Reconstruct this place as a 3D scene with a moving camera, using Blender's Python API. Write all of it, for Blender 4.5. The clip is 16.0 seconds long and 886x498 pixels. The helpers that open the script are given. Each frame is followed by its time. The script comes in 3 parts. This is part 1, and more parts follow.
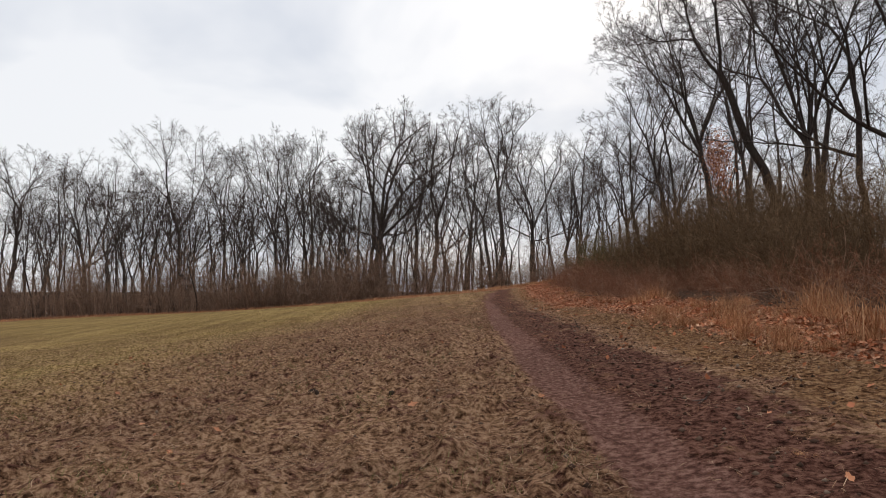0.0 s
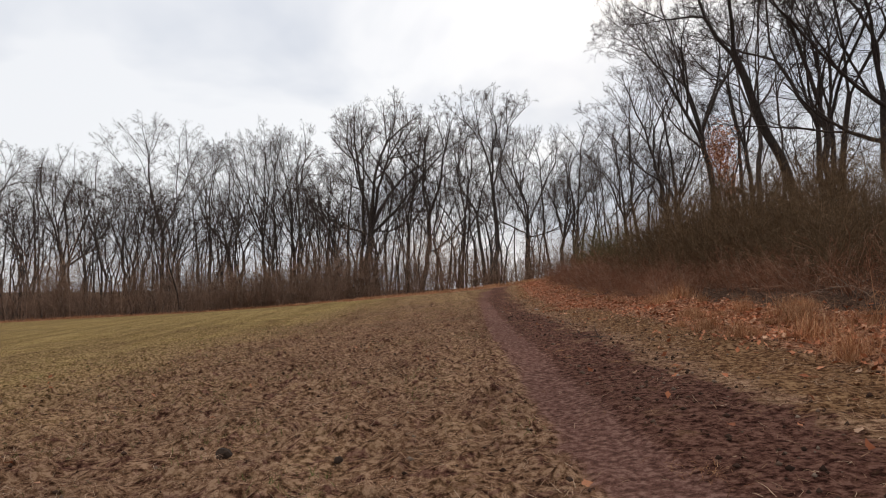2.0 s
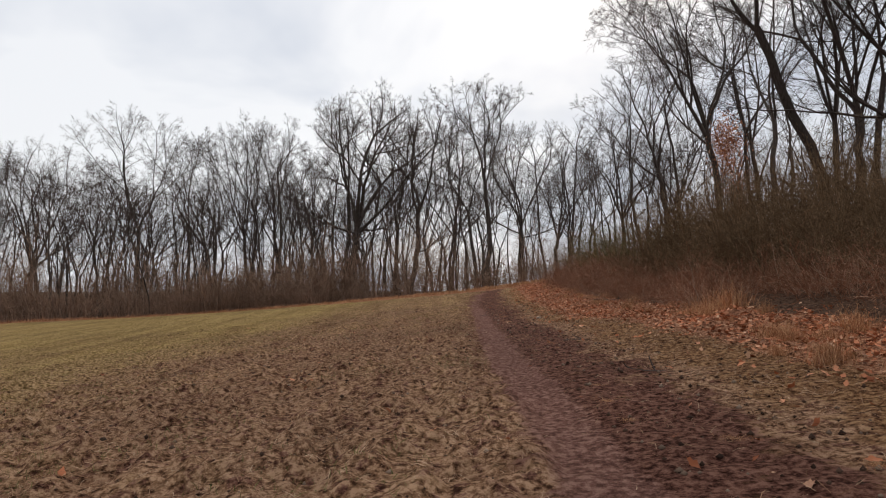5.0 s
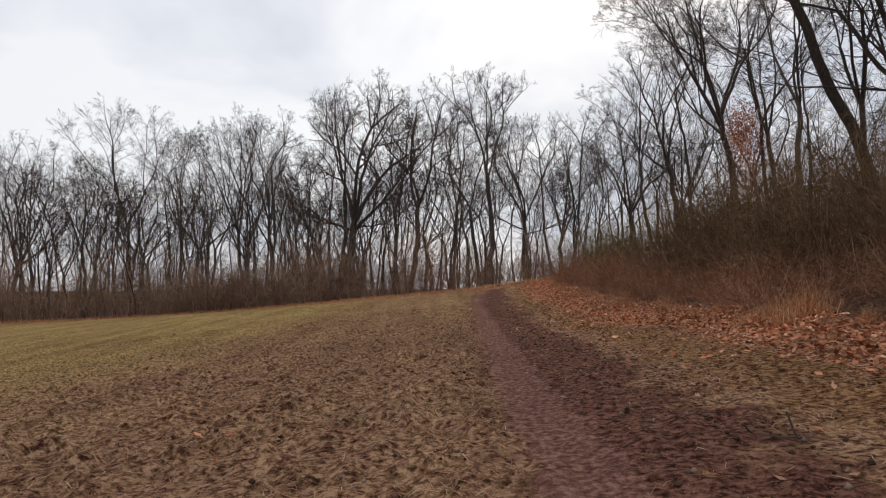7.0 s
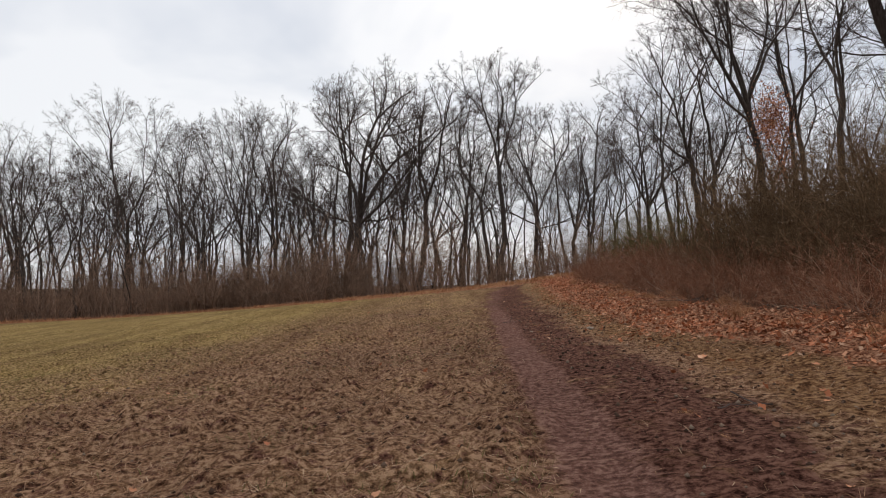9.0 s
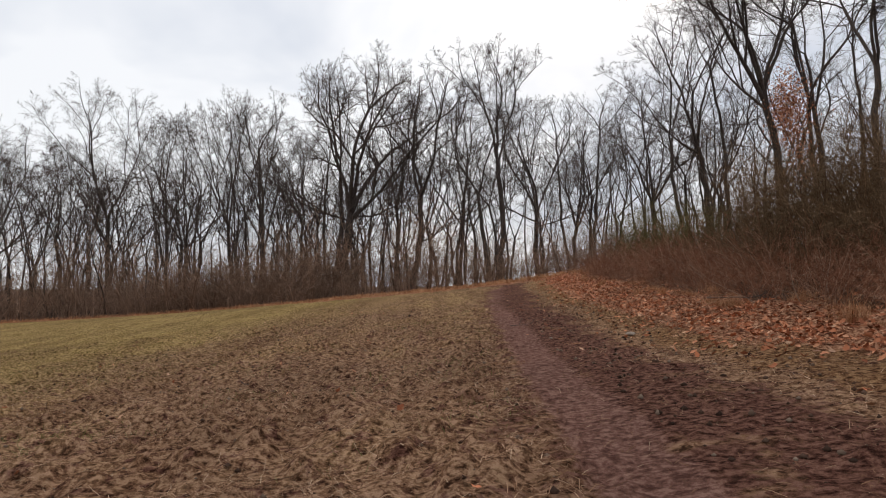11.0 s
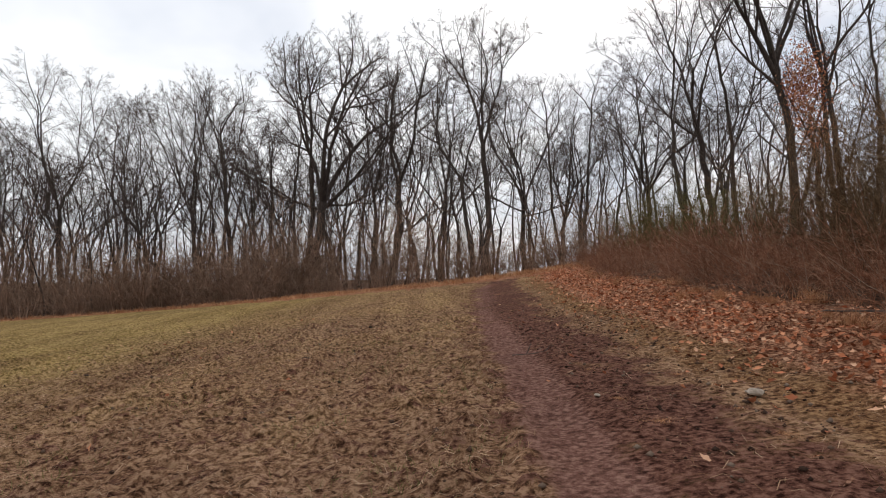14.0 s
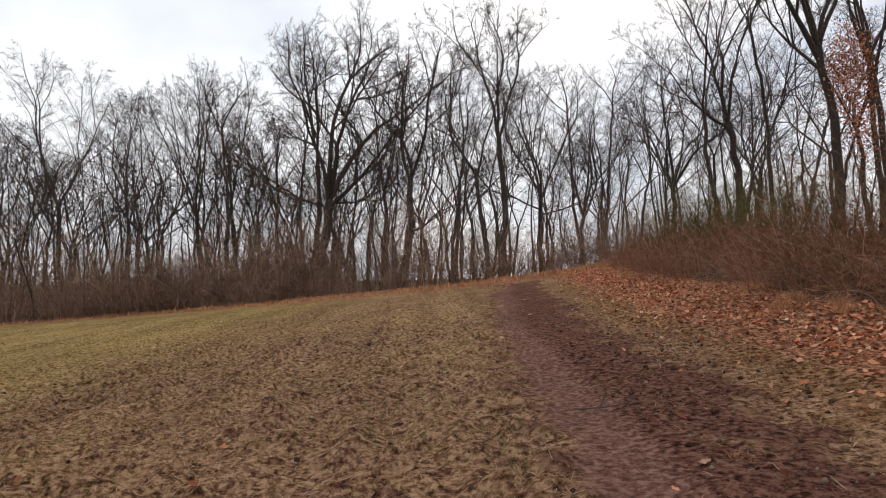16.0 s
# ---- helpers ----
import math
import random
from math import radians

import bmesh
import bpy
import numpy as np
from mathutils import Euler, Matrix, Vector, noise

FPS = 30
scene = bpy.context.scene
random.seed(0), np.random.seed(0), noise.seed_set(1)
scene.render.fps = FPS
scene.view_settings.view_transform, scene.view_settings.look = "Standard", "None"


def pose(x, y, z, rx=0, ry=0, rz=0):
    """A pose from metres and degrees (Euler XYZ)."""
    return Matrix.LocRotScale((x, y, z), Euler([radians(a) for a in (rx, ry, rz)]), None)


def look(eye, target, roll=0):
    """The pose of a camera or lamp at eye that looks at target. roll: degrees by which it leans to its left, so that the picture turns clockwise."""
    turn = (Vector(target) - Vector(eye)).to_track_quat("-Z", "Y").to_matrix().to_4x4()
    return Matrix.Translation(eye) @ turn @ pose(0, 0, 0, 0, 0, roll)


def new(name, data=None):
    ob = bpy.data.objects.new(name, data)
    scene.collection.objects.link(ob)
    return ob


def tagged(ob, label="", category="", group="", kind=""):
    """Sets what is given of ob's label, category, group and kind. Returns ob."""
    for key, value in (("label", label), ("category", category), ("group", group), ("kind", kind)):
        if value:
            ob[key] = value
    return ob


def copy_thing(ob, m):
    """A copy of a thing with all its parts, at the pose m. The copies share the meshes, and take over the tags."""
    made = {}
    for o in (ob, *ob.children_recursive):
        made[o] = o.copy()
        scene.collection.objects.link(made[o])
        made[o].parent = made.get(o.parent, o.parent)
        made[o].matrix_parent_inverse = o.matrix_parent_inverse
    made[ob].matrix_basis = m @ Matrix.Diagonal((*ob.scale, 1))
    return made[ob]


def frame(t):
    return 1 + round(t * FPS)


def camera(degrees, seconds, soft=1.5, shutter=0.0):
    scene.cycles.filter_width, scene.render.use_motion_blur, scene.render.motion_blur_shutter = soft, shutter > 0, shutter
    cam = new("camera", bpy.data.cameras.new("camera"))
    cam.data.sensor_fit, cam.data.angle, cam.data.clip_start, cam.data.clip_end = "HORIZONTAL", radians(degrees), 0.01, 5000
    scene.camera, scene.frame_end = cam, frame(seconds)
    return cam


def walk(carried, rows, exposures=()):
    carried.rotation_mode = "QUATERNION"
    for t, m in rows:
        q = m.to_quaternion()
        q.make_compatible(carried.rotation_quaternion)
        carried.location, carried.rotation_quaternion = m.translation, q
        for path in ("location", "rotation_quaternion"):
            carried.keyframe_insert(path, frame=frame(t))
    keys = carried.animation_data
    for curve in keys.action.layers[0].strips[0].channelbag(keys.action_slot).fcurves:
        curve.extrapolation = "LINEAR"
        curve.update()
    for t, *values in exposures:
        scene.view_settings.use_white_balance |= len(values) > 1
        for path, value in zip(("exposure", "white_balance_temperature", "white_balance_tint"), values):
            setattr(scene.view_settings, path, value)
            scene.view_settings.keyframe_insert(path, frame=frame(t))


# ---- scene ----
cam = camera(67.0, 16.0, soft=1.05)
METRES, EYE, TILT, LEAN, TURN = 22.5, 1.138, 2.78, 0.0, 0.0
WIDE = 1.209  # sideways scale of the walk that goes with the lens
ROWS = [
    (0.0, 0.0, 0.0, 0.0, 0.0, 0.0, -0.0),
    (0.5, 0.0012, 0.0268, -0.0019, -0.44, -0.28, 0.19),
    (1.0, 0.0023, 0.0557, -0.0036, -0.43, -0.35, 0.4),
    (1.5, 0.0054, 0.085, -0.0034, -0.49, -0.19, 0.4),
    (2.0, 0.0044, 0.1133, -0.0035, -0.44, -0.18, 0.34),
    (2.5, 0.0078, 0.1417, -0.004, -0.7, -0.22, 0.23),
    (3.0, 0.0081, 0.1688, -0.0058, -1.14, -0.42, 0.24),
    (3.5, 0.0117, 0.1965, -0.0078, -1.14, -0.17, 0.06),
    (4.0, 0.0117, 0.2203, -0.0087, -1.05, -0.01, 0.0),
    (6.5, 0.0143, 0.3582, -0.0118, -1.11, -0.18, 0.16),
    (7.0, 0.018, 0.3919, -0.0141, -0.95, -0.21, 0.25),
    (7.5, 0.0184, 0.4216, -0.0161, -0.99, -0.23, 0.3),
    (8.0, 0.0185, 0.4528, -0.0173, -0.66, -0.21, 0.33),
    (8.5, 0.0195, 0.4837, -0.0171, -0.64, -0.38, 0.34),
    (9.0, 0.0173, 0.5159, -0.0191, -0.33, -0.44, 0.41),
    (11.5, 0.0226, 0.6939, -0.0335, -0.82, -0.39, 0.34),
    (12.0, 0.0239, 0.7287, -0.0326, -1.15, -0.55, 0.34),
    (12.5, 0.0232, 0.7632, -0.0339, -1.27, -0.84, 0.32),
    (13.0, 0.0271, 0.7968, -0.034, -1.45, -0.91, 0.29),
    (13.5, 0.0271, 0.83, -0.035, -1.61, -0.9, 0.36),
    (14.0, 0.0316, 0.8648, -0.0363, -1.76, -0.91, 0.45),
    (14.5, 0.0327, 0.8967, -0.0385, -1.99, -1.19, 0.46),
    (15.0, 0.0355, 0.9316, -0.0407, -1.63, -0.97, 0.57),
    (15.5, 0.0358, 0.9623, -0.0388, -1.32, -0.81, 0.57),
    (16.0, 0.0327, 0.9962, -0.0408, -0.86, -0.88, 0.64),
]
walk(cam, [(t, pose(0, 0, EYE, TILT, LEAN, TURN)
            @ pose(METRES * WIDE * x, METRES * y, METRES * WIDE * z, 90 + WIDE * pitch, roll, WIDE * yaw))
           for t, x, y, z, yaw, pitch, roll in ROWS],
     exposures=[(0.0, -0.06), (9.0, -0.05), (12.0, 0.05), (16.0, 0.18)])

# ---- world: overcast winter sky, a veiled sun ahead ----
SUN_UP, SUN_TURN = radians(34), radians(20)
world = bpy.data.worlds.new("overcast_sky")
scene.world = world
world.use_nodes = True
wn, wl = world.node_tree.nodes, world.node_tree.links
wn.clear()


def wnode(kind, **values):
    n = wn.new(kind)
    for key, value in values.items():
        n.inputs[key].default_value = value
    return n


sky = wn.new("ShaderNodeTexSky")
sky.sky_type, sky.sun_disc, sky.sun_elevation, sky.sun_rotation = "NISHITA", False, SUN_UP, SUN_TURN
sky.air_density, sky.dust_density = 1.2, 2.5
coord = wn.new("ShaderNodeTexCoord")
stretch = wn.new("ShaderNodeMapping")
stretch.inputs["Scale"].default_value = (1.0, 1.0, 2.1)
stretch.inputs["Location"].default_value = (0.33, 0.12, 0.42)
big = wnode("ShaderNodeTexNoise", Scale=2.1, Detail=5.0, Roughness=0.48, Distortion=0.3)
shape = wn.new("ShaderNodeValToRGB")
shape.color_ramp.elements[0].position, shape.color_ramp.elements[0].color = 0.34, (4.9, 5.6, 6.9, 1)
shape.color_ramp.elements[1].position, shape.color_ramp.elements[1].color = 0.56, (9.9, 10.0, 10.3, 1)
veil = wn.new("ShaderNodeMix")
veil.data_type = "RGBA"
veil.inputs["Factor"].default_value = 0.88
back = wnode("ShaderNodeBackground", Strength=0.1)
sink = wn.new("ShaderNodeOutputWorld")
wl.new(coord.outputs["Generated"], stretch.inputs["Vector"])
wl.new(stretch.outputs["Vector"], big.inputs["Vector"])
wl.new(big.outputs["Fac"], shape.inputs["Fac"])
wl.new(sky.outputs["Color"], veil.inputs["A"])
wl.new(shape.outputs["Color"], veil.inputs["B"])
wl.new(veil.outputs["Result"], back.inputs["Color"])
wl.new(back.outputs["Background"], sink.inputs["Surface"])

sun = new("sun", bpy.data.lights.new("sun", "SUN"))
sun.data.energy, sun.data.angle, sun.data.color = 0.6, radians(25), (1.0, 0.95, 0.88)
sun.matrix_world = look((40 * math.sin(SUN_TURN), 40 * math.cos(SUN_TURN), 40 * math.tan(SUN_UP)), (0, 0, 0))


# ---- materials ----
def material(name, rough=0.9, spec=0.2):
    m = bpy.data.materials.new(name)
    m.use_nodes = True
    b = m.node_tree.nodes["Principled BSDF"]
    b.inputs["Roughness"].default_value = rough
    b.inputs["Specular IOR Level"].default_value = spec
    return m, m.node_tree.nodes, m.node_tree.links, b


def noise_node(nodes, links, vector, size, detail=4.0, rough=0.6):
    n = nodes.new("ShaderNodeTexNoise")
    n.inputs["Scale"].default_value, n.inputs["Detail"].default_value = 1.0 / size, detail
    n.inputs["Roughness"].default_value = rough
    links.new(vector, n.inputs["Vector"])
    return n.outputs["Fac"]


def ramp(nodes, links, fac, stops):
    r = nodes.new("ShaderNodeValToRGB")
    while len(r.color_ramp.elements) < len(stops):
        r.color_ramp.elements.new(0.5)
    for e, (at, c) in zip(r.color_ramp.elements, stops):
        e.position, e.color = at, (*c, 1)
    links.new(fac, r.inputs["Fac"])
    return r.outputs["Color"]


def blend(nodes, links, fac, a, b, how="MIX"):
    n = nodes.new("ShaderNodeMix")
    n.data_type, n.blend_type = "RGBA", how
    for value, socket in ((fac, n.inputs["Factor"]), (a, n.inputs["A"]), (b, n.inputs["B"])):
        if isinstance(value, (int, float)):
            socket.default_value = value
        elif isinstance(value, tuple):
            socket.default_value = (*value, 1)
        else:
            links.new(value, socket)
    return n.outputs["Result"]


def arith(nodes, links, how, a, b, clamp=False):
    n = nodes.new("ShaderNodeMath")
    n.operation, n.use_clamp = how, clamp
    for value, socket in ((a, n.inputs[0]), (b, n.inputs[1])):
        if isinstance(value, (int, float)):
            socket.default_value = value
        else:
            links.new(value, socket)
    return n.outputs[0]


def bump(nodes, links, bsdf, height, depth, strength=1.0):
    n = nodes.new("ShaderNodeBump")
    n.inputs["Distance"].default_value, n.inputs["Strength"].default_value = depth, strength
    links.new(height, n.inputs["Height"])
    links.new(n.outputs["Normal"], bsdf.inputs["Normal"])


def bark_material(name, dark, light, moss):
    m, n, l, b = material(name, 0.95, 0.06)
    tc = n.new("ShaderNodeTexCoord")
    mp = n.new("ShaderNodeMapping")
    mp.inputs["Scale"].default_value = (1, 1, 0.22)
    l.new(tc.outputs["Object"], mp.inputs["Vector"])
    fine = noise_node(n, l, mp.outputs["Vector"], 0.05, 5)
    broad = noise_node(n, l, tc.outputs["Object"], 1.6, 3)
    info = n.new("ShaderNodeObjectInfo")
    col = ramp(n, l, fine, [(0.3, dark), (0.7, light)])
    tone = arith(n, l, "MULTIPLY_ADD", info.outputs["Random"], 0.5)
    n[-1].inputs[2].default_value = 0.72
    col = blend(n, l, ramp(n, l, broad, [(0.55, (0, 0, 0)), (0.75, (0.6, 0.6, 0.6))]), col, moss)
    hsv = n.new("ShaderNodeHueSaturation")
    l.new(col, hsv.inputs["Color"])
    l.new(tone, hsv.inputs["Value"])
    l.new(hsv.outputs["Color"], b.inputs["Base Color"])
    bump(n, l, b, fine, 0.02)
    return m


def strand_material(name, stops, rough=0.85):
    m, n, l, b = material(name, rough, 0.06)
    geo = n.new("ShaderNodeNewGeometry")
    col = ramp(n, l, geo.outputs["Random Per Island"], stops)
    broad = noise_node(n, l, geo.outputs["Position"], 1.3, 3)
    col = blend(n, l, 1.0, col, ramp(n, l, broad, [(0.3, (0.65, 0.65, 0.65)), (0.7, (1.15, 1.12, 1.1))]), "MULTIPLY")
    l.new(col, b.inputs["Base Color"])
    return m


BARK = bark_material("grey_brown_bark", (0.034, 0.026, 0.022), (0.125, 0.098, 0.083), (0.095, 0.09, 0.066))
BARK_DARK = bark_material("dark_bark", (0.026, 0.019, 0.016), (0.09, 0.068, 0.058), (0.07, 0.066, 0.05))
TWIG = strand_material("bare_twigs", [(0.0, (0.055, 0.041, 0.036)), (1.0, (0.165, 0.128, 0.11))])
BRIAR = strand_material("brown_briar_stems", [(0.0, (0.15, 0.06, 0.034)), (0.6, (0.32, 0.143, 0.08)), (1.0, (0.48, 0.3, 0.2))])
SHRUB = strand_material("olive_brown_shrub_twigs", [(0.0, (0.08, 0.046, 0.025)), (0.6, (0.175, 0.108, 0.058)), (1.0, (0.3, 0.2, 0.115))])
GREEN_SHRUB = strand_material("olive_green_shrub_twigs", [(0.0, (0.075, 0.062, 0.022)), (0.6, (0.16, 0.135, 0.05)), (1.0, (0.26, 0.2, 0.095))])
CANE = strand_material("pale_briar_canes", [(0.0, (0.24, 0.15, 0.1)), (1.0, (0.46, 0.35, 0.26))])
BUSH_FAR = strand_material("grey_brown_understory", [(0.0, (0.16, 0.098, 0.064)), (0.6, (0.3, 0.19, 0.13)), (1.0, (0.45, 0.31, 0.22))])
STRAW = strand_material("dry_straw", [(0.0, (0.32, 0.13, 0.06)), (0.5, (0.55, 0.265, 0.125)), (1.0, (0.7, 0.43, 0.24))])
THATCH = strand_material("dead_field_grass", [(0.0, (0.13, 0.06, 0.032)), (0.45, (0.32, 0.17, 0.094)), (0.85, (0.5, 0.31, 0.19)), (1.0, (0.74, 0.53, 0.35))])
SPROUT = strand_material("green_sprouts", [(0.0, (0.1, 0.105, 0.03)), (0.6, (0.19, 0.185, 0.06)), (1.0, (0.33, 0.28, 0.13))])
LEAF = strand_material("dead_oak_leaves", [(0.0, (0.22, 0.068, 0.03)), (0.45, (0.56, 0.2, 0.095)), (0.85, (0.7, 0.32, 0.17)), (1.0, (0.74, 0.46, 0.29))], 0.7)
m_leaf, n, l, b = material("single_dead_leaf", 0.7, 0.25)
info = n.new("ShaderNodeObjectInfo")
tc = n.new("ShaderNodeTexCoord")
vein = noise_node(n, l, tc.outputs["Object"], 0.02, 3)
col = ramp(n, l, info.outputs["Random"], [(0.0, (0.2, 0.08, 0.04)), (0.5, (0.34, 0.16, 0.085)), (1.0, (0.5, 0.3, 0.18))])
l.new(blend(n, l, 1.0, col, ramp(n, l, vein, [(0.3, (0.75, 0.72, 0.7)), (0.7, (1.1, 1.1, 1.1))]), "MULTIPLY"), b.inputs["Base Color"])
LEAF_ONE = m_leaf
m_stone, n, l, b = material("pale_stone", 0.85, 0.3)
tc = n.new("ShaderNodeTexCoord")
grain = noise_node(n, l, tc.outputs["Object"], 0.03, 5)
l.new(ramp(n, l, grain, [(0.3, (0.24, 0.18, 0.13)), (0.7, (0.5, 0.41, 0.32))]), b.inputs["Base Color"])
bump(n, l, b, grain, 0.004)
STONE = m_stone
m_clod, n, l, b = material("dark_soil_clod", 0.95, 0.1)
tc = n.new("ShaderNodeTexCoord")
grain = noise_node(n, l, tc.outputs["Object"], 0.02, 5)
l.new(ramp(n, l, grain, [(0.3, (0.025, 0.017, 0.012)), (0.7, (0.075, 0.05, 0.036))]), b.inputs["Base Color"])
bump(n, l, b, grain, 0.006)
CLOD = m_clod

# ground: soil, thatch, worn trail, litter, from masks stored on the mesh
m_ground, n, l, b = material("field_soil_and_thatch", 0.97, 0.02)
geo = n.new("ShaderNodeNewGeometry")
pos = geo.outputs["Position"]


def mask(name):
    a = n.new("ShaderNodeAttribute")
    a.attribute_name = name
    return a.outputs["Fac"]


grit = noise_node(n, l, pos, 0.012, 3, 0.7)
crumb = noise_node(n, l, pos, 0.055, 5, 0.7)
patch = noise_node(n, l, pos, 0.45, 4, 0.6)
wide = noise_node(n, l, pos, 4.0, 4, 0.55)
thatch = ramp(n, l, crumb, [(0.38, (0.055, 0.025, 0.0135)), (0.48, (0.25, 0.13, 0.072)), (0.58, (0.53, 0.325, 0.2))])
green = ramp(n, l, crumb, [(0.38, (0.12, 0.08, 0.025)), (0.5, (0.32, 0.22, 0.08)), (0.62, (0.52, 0.355, 0.155))])
soil = ramp(n, l, crumb, [(0.38, (0.032, 0.0125, 0.0085)), (0.49, (0.14, 0.06, 0.041)), (0.61, (0.28, 0.142, 0.1))])
trail = ramp(n, l, crumb, [(0.38, (0.12, 0.055, 0.04)), (0.51, (0.245, 0.122, 0.092)), (0.62, (0.39, 0.22, 0.168))])
verge = ramp(n, l, crumb, [(0.4, (0.07, 0.03, 0.014)), (0.5, (0.235, 0.115, 0.052)), (0.6, (0.45, 0.26, 0.125))])
litter = ramp(n, l, crumb, [(0.4, (0.11, 0.038, 0.021)), (0.5, (0.32, 0.138, 0.074)), (0.6, (0.58, 0.315, 0.19))])
wood = ramp(n, l, crumb, [(0.38, (0.045, 0.025, 0.017)), (0.62, (0.18, 0.105, 0.068))])


def soft(name, spread=0.5):
    s = arith(n, l, "ADD", mask(name), arith(n, l, "MULTIPLY", arith(n, l, "SUBTRACT", patch, 0.5), 2.2 * spread))
    s = arith(n, l, "ADD", s, arith(n, l, "MULTIPLY", arith(n, l, "SUBTRACT", crumb, 0.5), spread))
    return ramp(n, l, s, [(0.38, (0, 0, 0)), (0.62, (1, 1, 1))])


rows = n.new("ShaderNodeMapping")
rows.inputs["Scale"].default_value = (1.0, 0.07, 1.0)
l.new(pos, rows.inputs["Vector"])
band = noise_node(n, l, rows.outputs["Vector"], 0.9, 3, 0.6)
gmix = arith(n, l, "ADD", mask("green"), arith(n, l, "MULTIPLY", arith(n, l, "SUBTRACT", wide, 0.5), 0.8))
gmix = arith(n, l, "ADD", gmix, arith(n, l, "MULTIPLY", arith(n, l, "SUBTRACT", patch, 0.5), 0.5))
gmix = arith(n, l, "ADD", gmix, arith(n, l, "MULTIPLY", arith(n, l, "SUBTRACT", band, 0.5), 0.6), True)
col = blend(n, l, gmix, thatch, green)
lumps = noise_node(n, l, pos, 0.13, 4, 0.7)
bare = ramp(n, l, lumps, [(0.38, (1, 1, 1)), (0.47, (0, 0, 0))])
pale = ramp(n, l, lumps, [(0.54, (0, 0, 0)), (0.64, (1, 1, 1))])
col = blend(n, l, arith(n, l, "MULTIPLY", pale, 0.3), col, (0.42, 0.255, 0.14))
col = blend(n, l, arith(n, l, "MULTIPLY", bare, arith(n, l, "SUBTRACT", 0.95, arith(n, l, "MULTIPLY", gmix, 0.6))), col, soil)
col = blend(n, l, 1.0, col, ramp(n, l, band, [(0.35, (0.84, 0.82, 0.8)), (0.6, (1.14, 1.14, 1.14))]), "MULTIPLY")
col = blend(n, l, soft("mud", 0.9), col, soil)
col = blend(n, l, arith(n, l, "MULTIPLY", soft("verge", 0.8), 0.85), col, verge)
col = blend(n, l, soft("litter", 0.5), col, litter)
col = blend(n, l, arith(n, l, "MULTIPLY", soft("trail", 0.35), 0.9), col, trail)
col = blend(n, l, soft("wood", 0.3), col, wood)
col = blend(n, l, 1.0, col, ramp(n, l, wide, [(0.3, (0.82, 0.82, 0.82)), (0.7, (1.12, 1.1, 1.08))]), "MULTIPLY")
l.new(col, b.inputs["Base Color"])
bump(n, l, b, arith(n, l, "ADD", crumb, arith(n, l, "MULTIPLY", grit, 0.5)), 0.05)
GROUND = m_ground


# ---- the lie of the land ----
def lattice(x, y, cell, seed):
    """Smooth random heights from -1 to 1 on a square lattice."""
    u, v = np.asarray(x, float) / cell, np.asarray(y, float) / cell
    i, j = np.floor(u).astype(np.int64), np.floor(v).astype(np.int64)
    fu, fv = u - i, v - j
    fu, fv = fu * fu * (3 - 2 * fu), fv * fv * (3 - 2 * fv)

    def corner(a, c):
        h = (a * 374761393 + c * 668265263 + seed * 974634787) & 0xFFFFFFFF
        h = ((h ^ (h >> 13)) * 1274126177) & 0xFFFFFFFF
        return ((h ^ (h >> 16)) & 0xFFFF) / 32767.5 - 1

    low = corner(i, j) * (1 - fu) + corner(i + 1, j) * fu
    high = corner(i, j + 1) * (1 - fu) + corner(i + 1, j + 1) * fu
    return low * (1 - fv) + high * fv


def smooth(a, b, v):
    s = np.clip((np.asarray(v, float) - a) / (b - a), 0, 1)
    return s * s * (3 - 2 * s)


def trail_x(y):
    """Where the worn footpath runs."""
    return np.interp(y, [-20, 4, 7, 14.3, 20.5, 26.6, 33.8, 44, 53, 72], [1.4, 1.25, 1.17, 1.35, 1.63, 2.0, 2.28, 3.25, 5.0, 9.8])


def edge_y(x):
    """Where the field ends at the wood."""
    return np.interp(x, [-76, -43, -34, -28, -15, -6.5, 3.3, 7.6, 33], [31, 41, 49, 55, 61.5, 58.5, 55.5, 54, 51])


def land(x, y):
    x, y = np.asarray(x, float), np.asarray(y, float)
    along = np.interp(y, [-30, 0, 6, 12, 17.5, 23.5, 29.5, 41, 53, 72, 112, 300, 3000], [-0.02, 0.0, 0.03, 0.06, 0.01, -0.15, -0.15, 0.05, 0.11, -0.3, -2.2, -9, -60])
    across = np.where(x < 0, -2.17 * np.tanh(-x / 23.8), 0.091 * np.minimum(x, 3.3) + 4.0 * np.tanh(np.maximum(x - 3.3, 0) * 0.14 / 4.0))
    return along + across * (1 - 0.6 * smooth(80, 200, y))


def relief(x, y):
    """Clods, tussocks and ruts, in metres."""
    dx = x - trail_x(y)
    worn = np.exp(-(dx / 0.3) ** 2)
    rough = lattice(x, y, 0.31, 1) * 0.35 + lattice(x, y, 0.16, 2) * 0.45 + lattice(x, y, 0.1, 3) * 0.4
    clods = 0.08 * np.maximum(rough, -0.35) + 0.06 * np.maximum(rough - 0.2, 0)
    rows = 0.012 * np.sin((x + 0.3 * lattice(x, y, 1.5, 6)) * 9.0)
    clods = clods * (1 - 0.62 * smooth(-0.2, 0.3, dx) * (1 - smooth(2.4, 3.2, dx)))
    return (clods + rows * (dx < -0.4)) * (1 - 0.75 * worn) - 0.035 * worn + 0.035 * lattice(x, y, 1.9, 4)


def ground_z(x, y):
    return land(x, y) + relief(np.asarray(x, float), np.asarray(y, float))


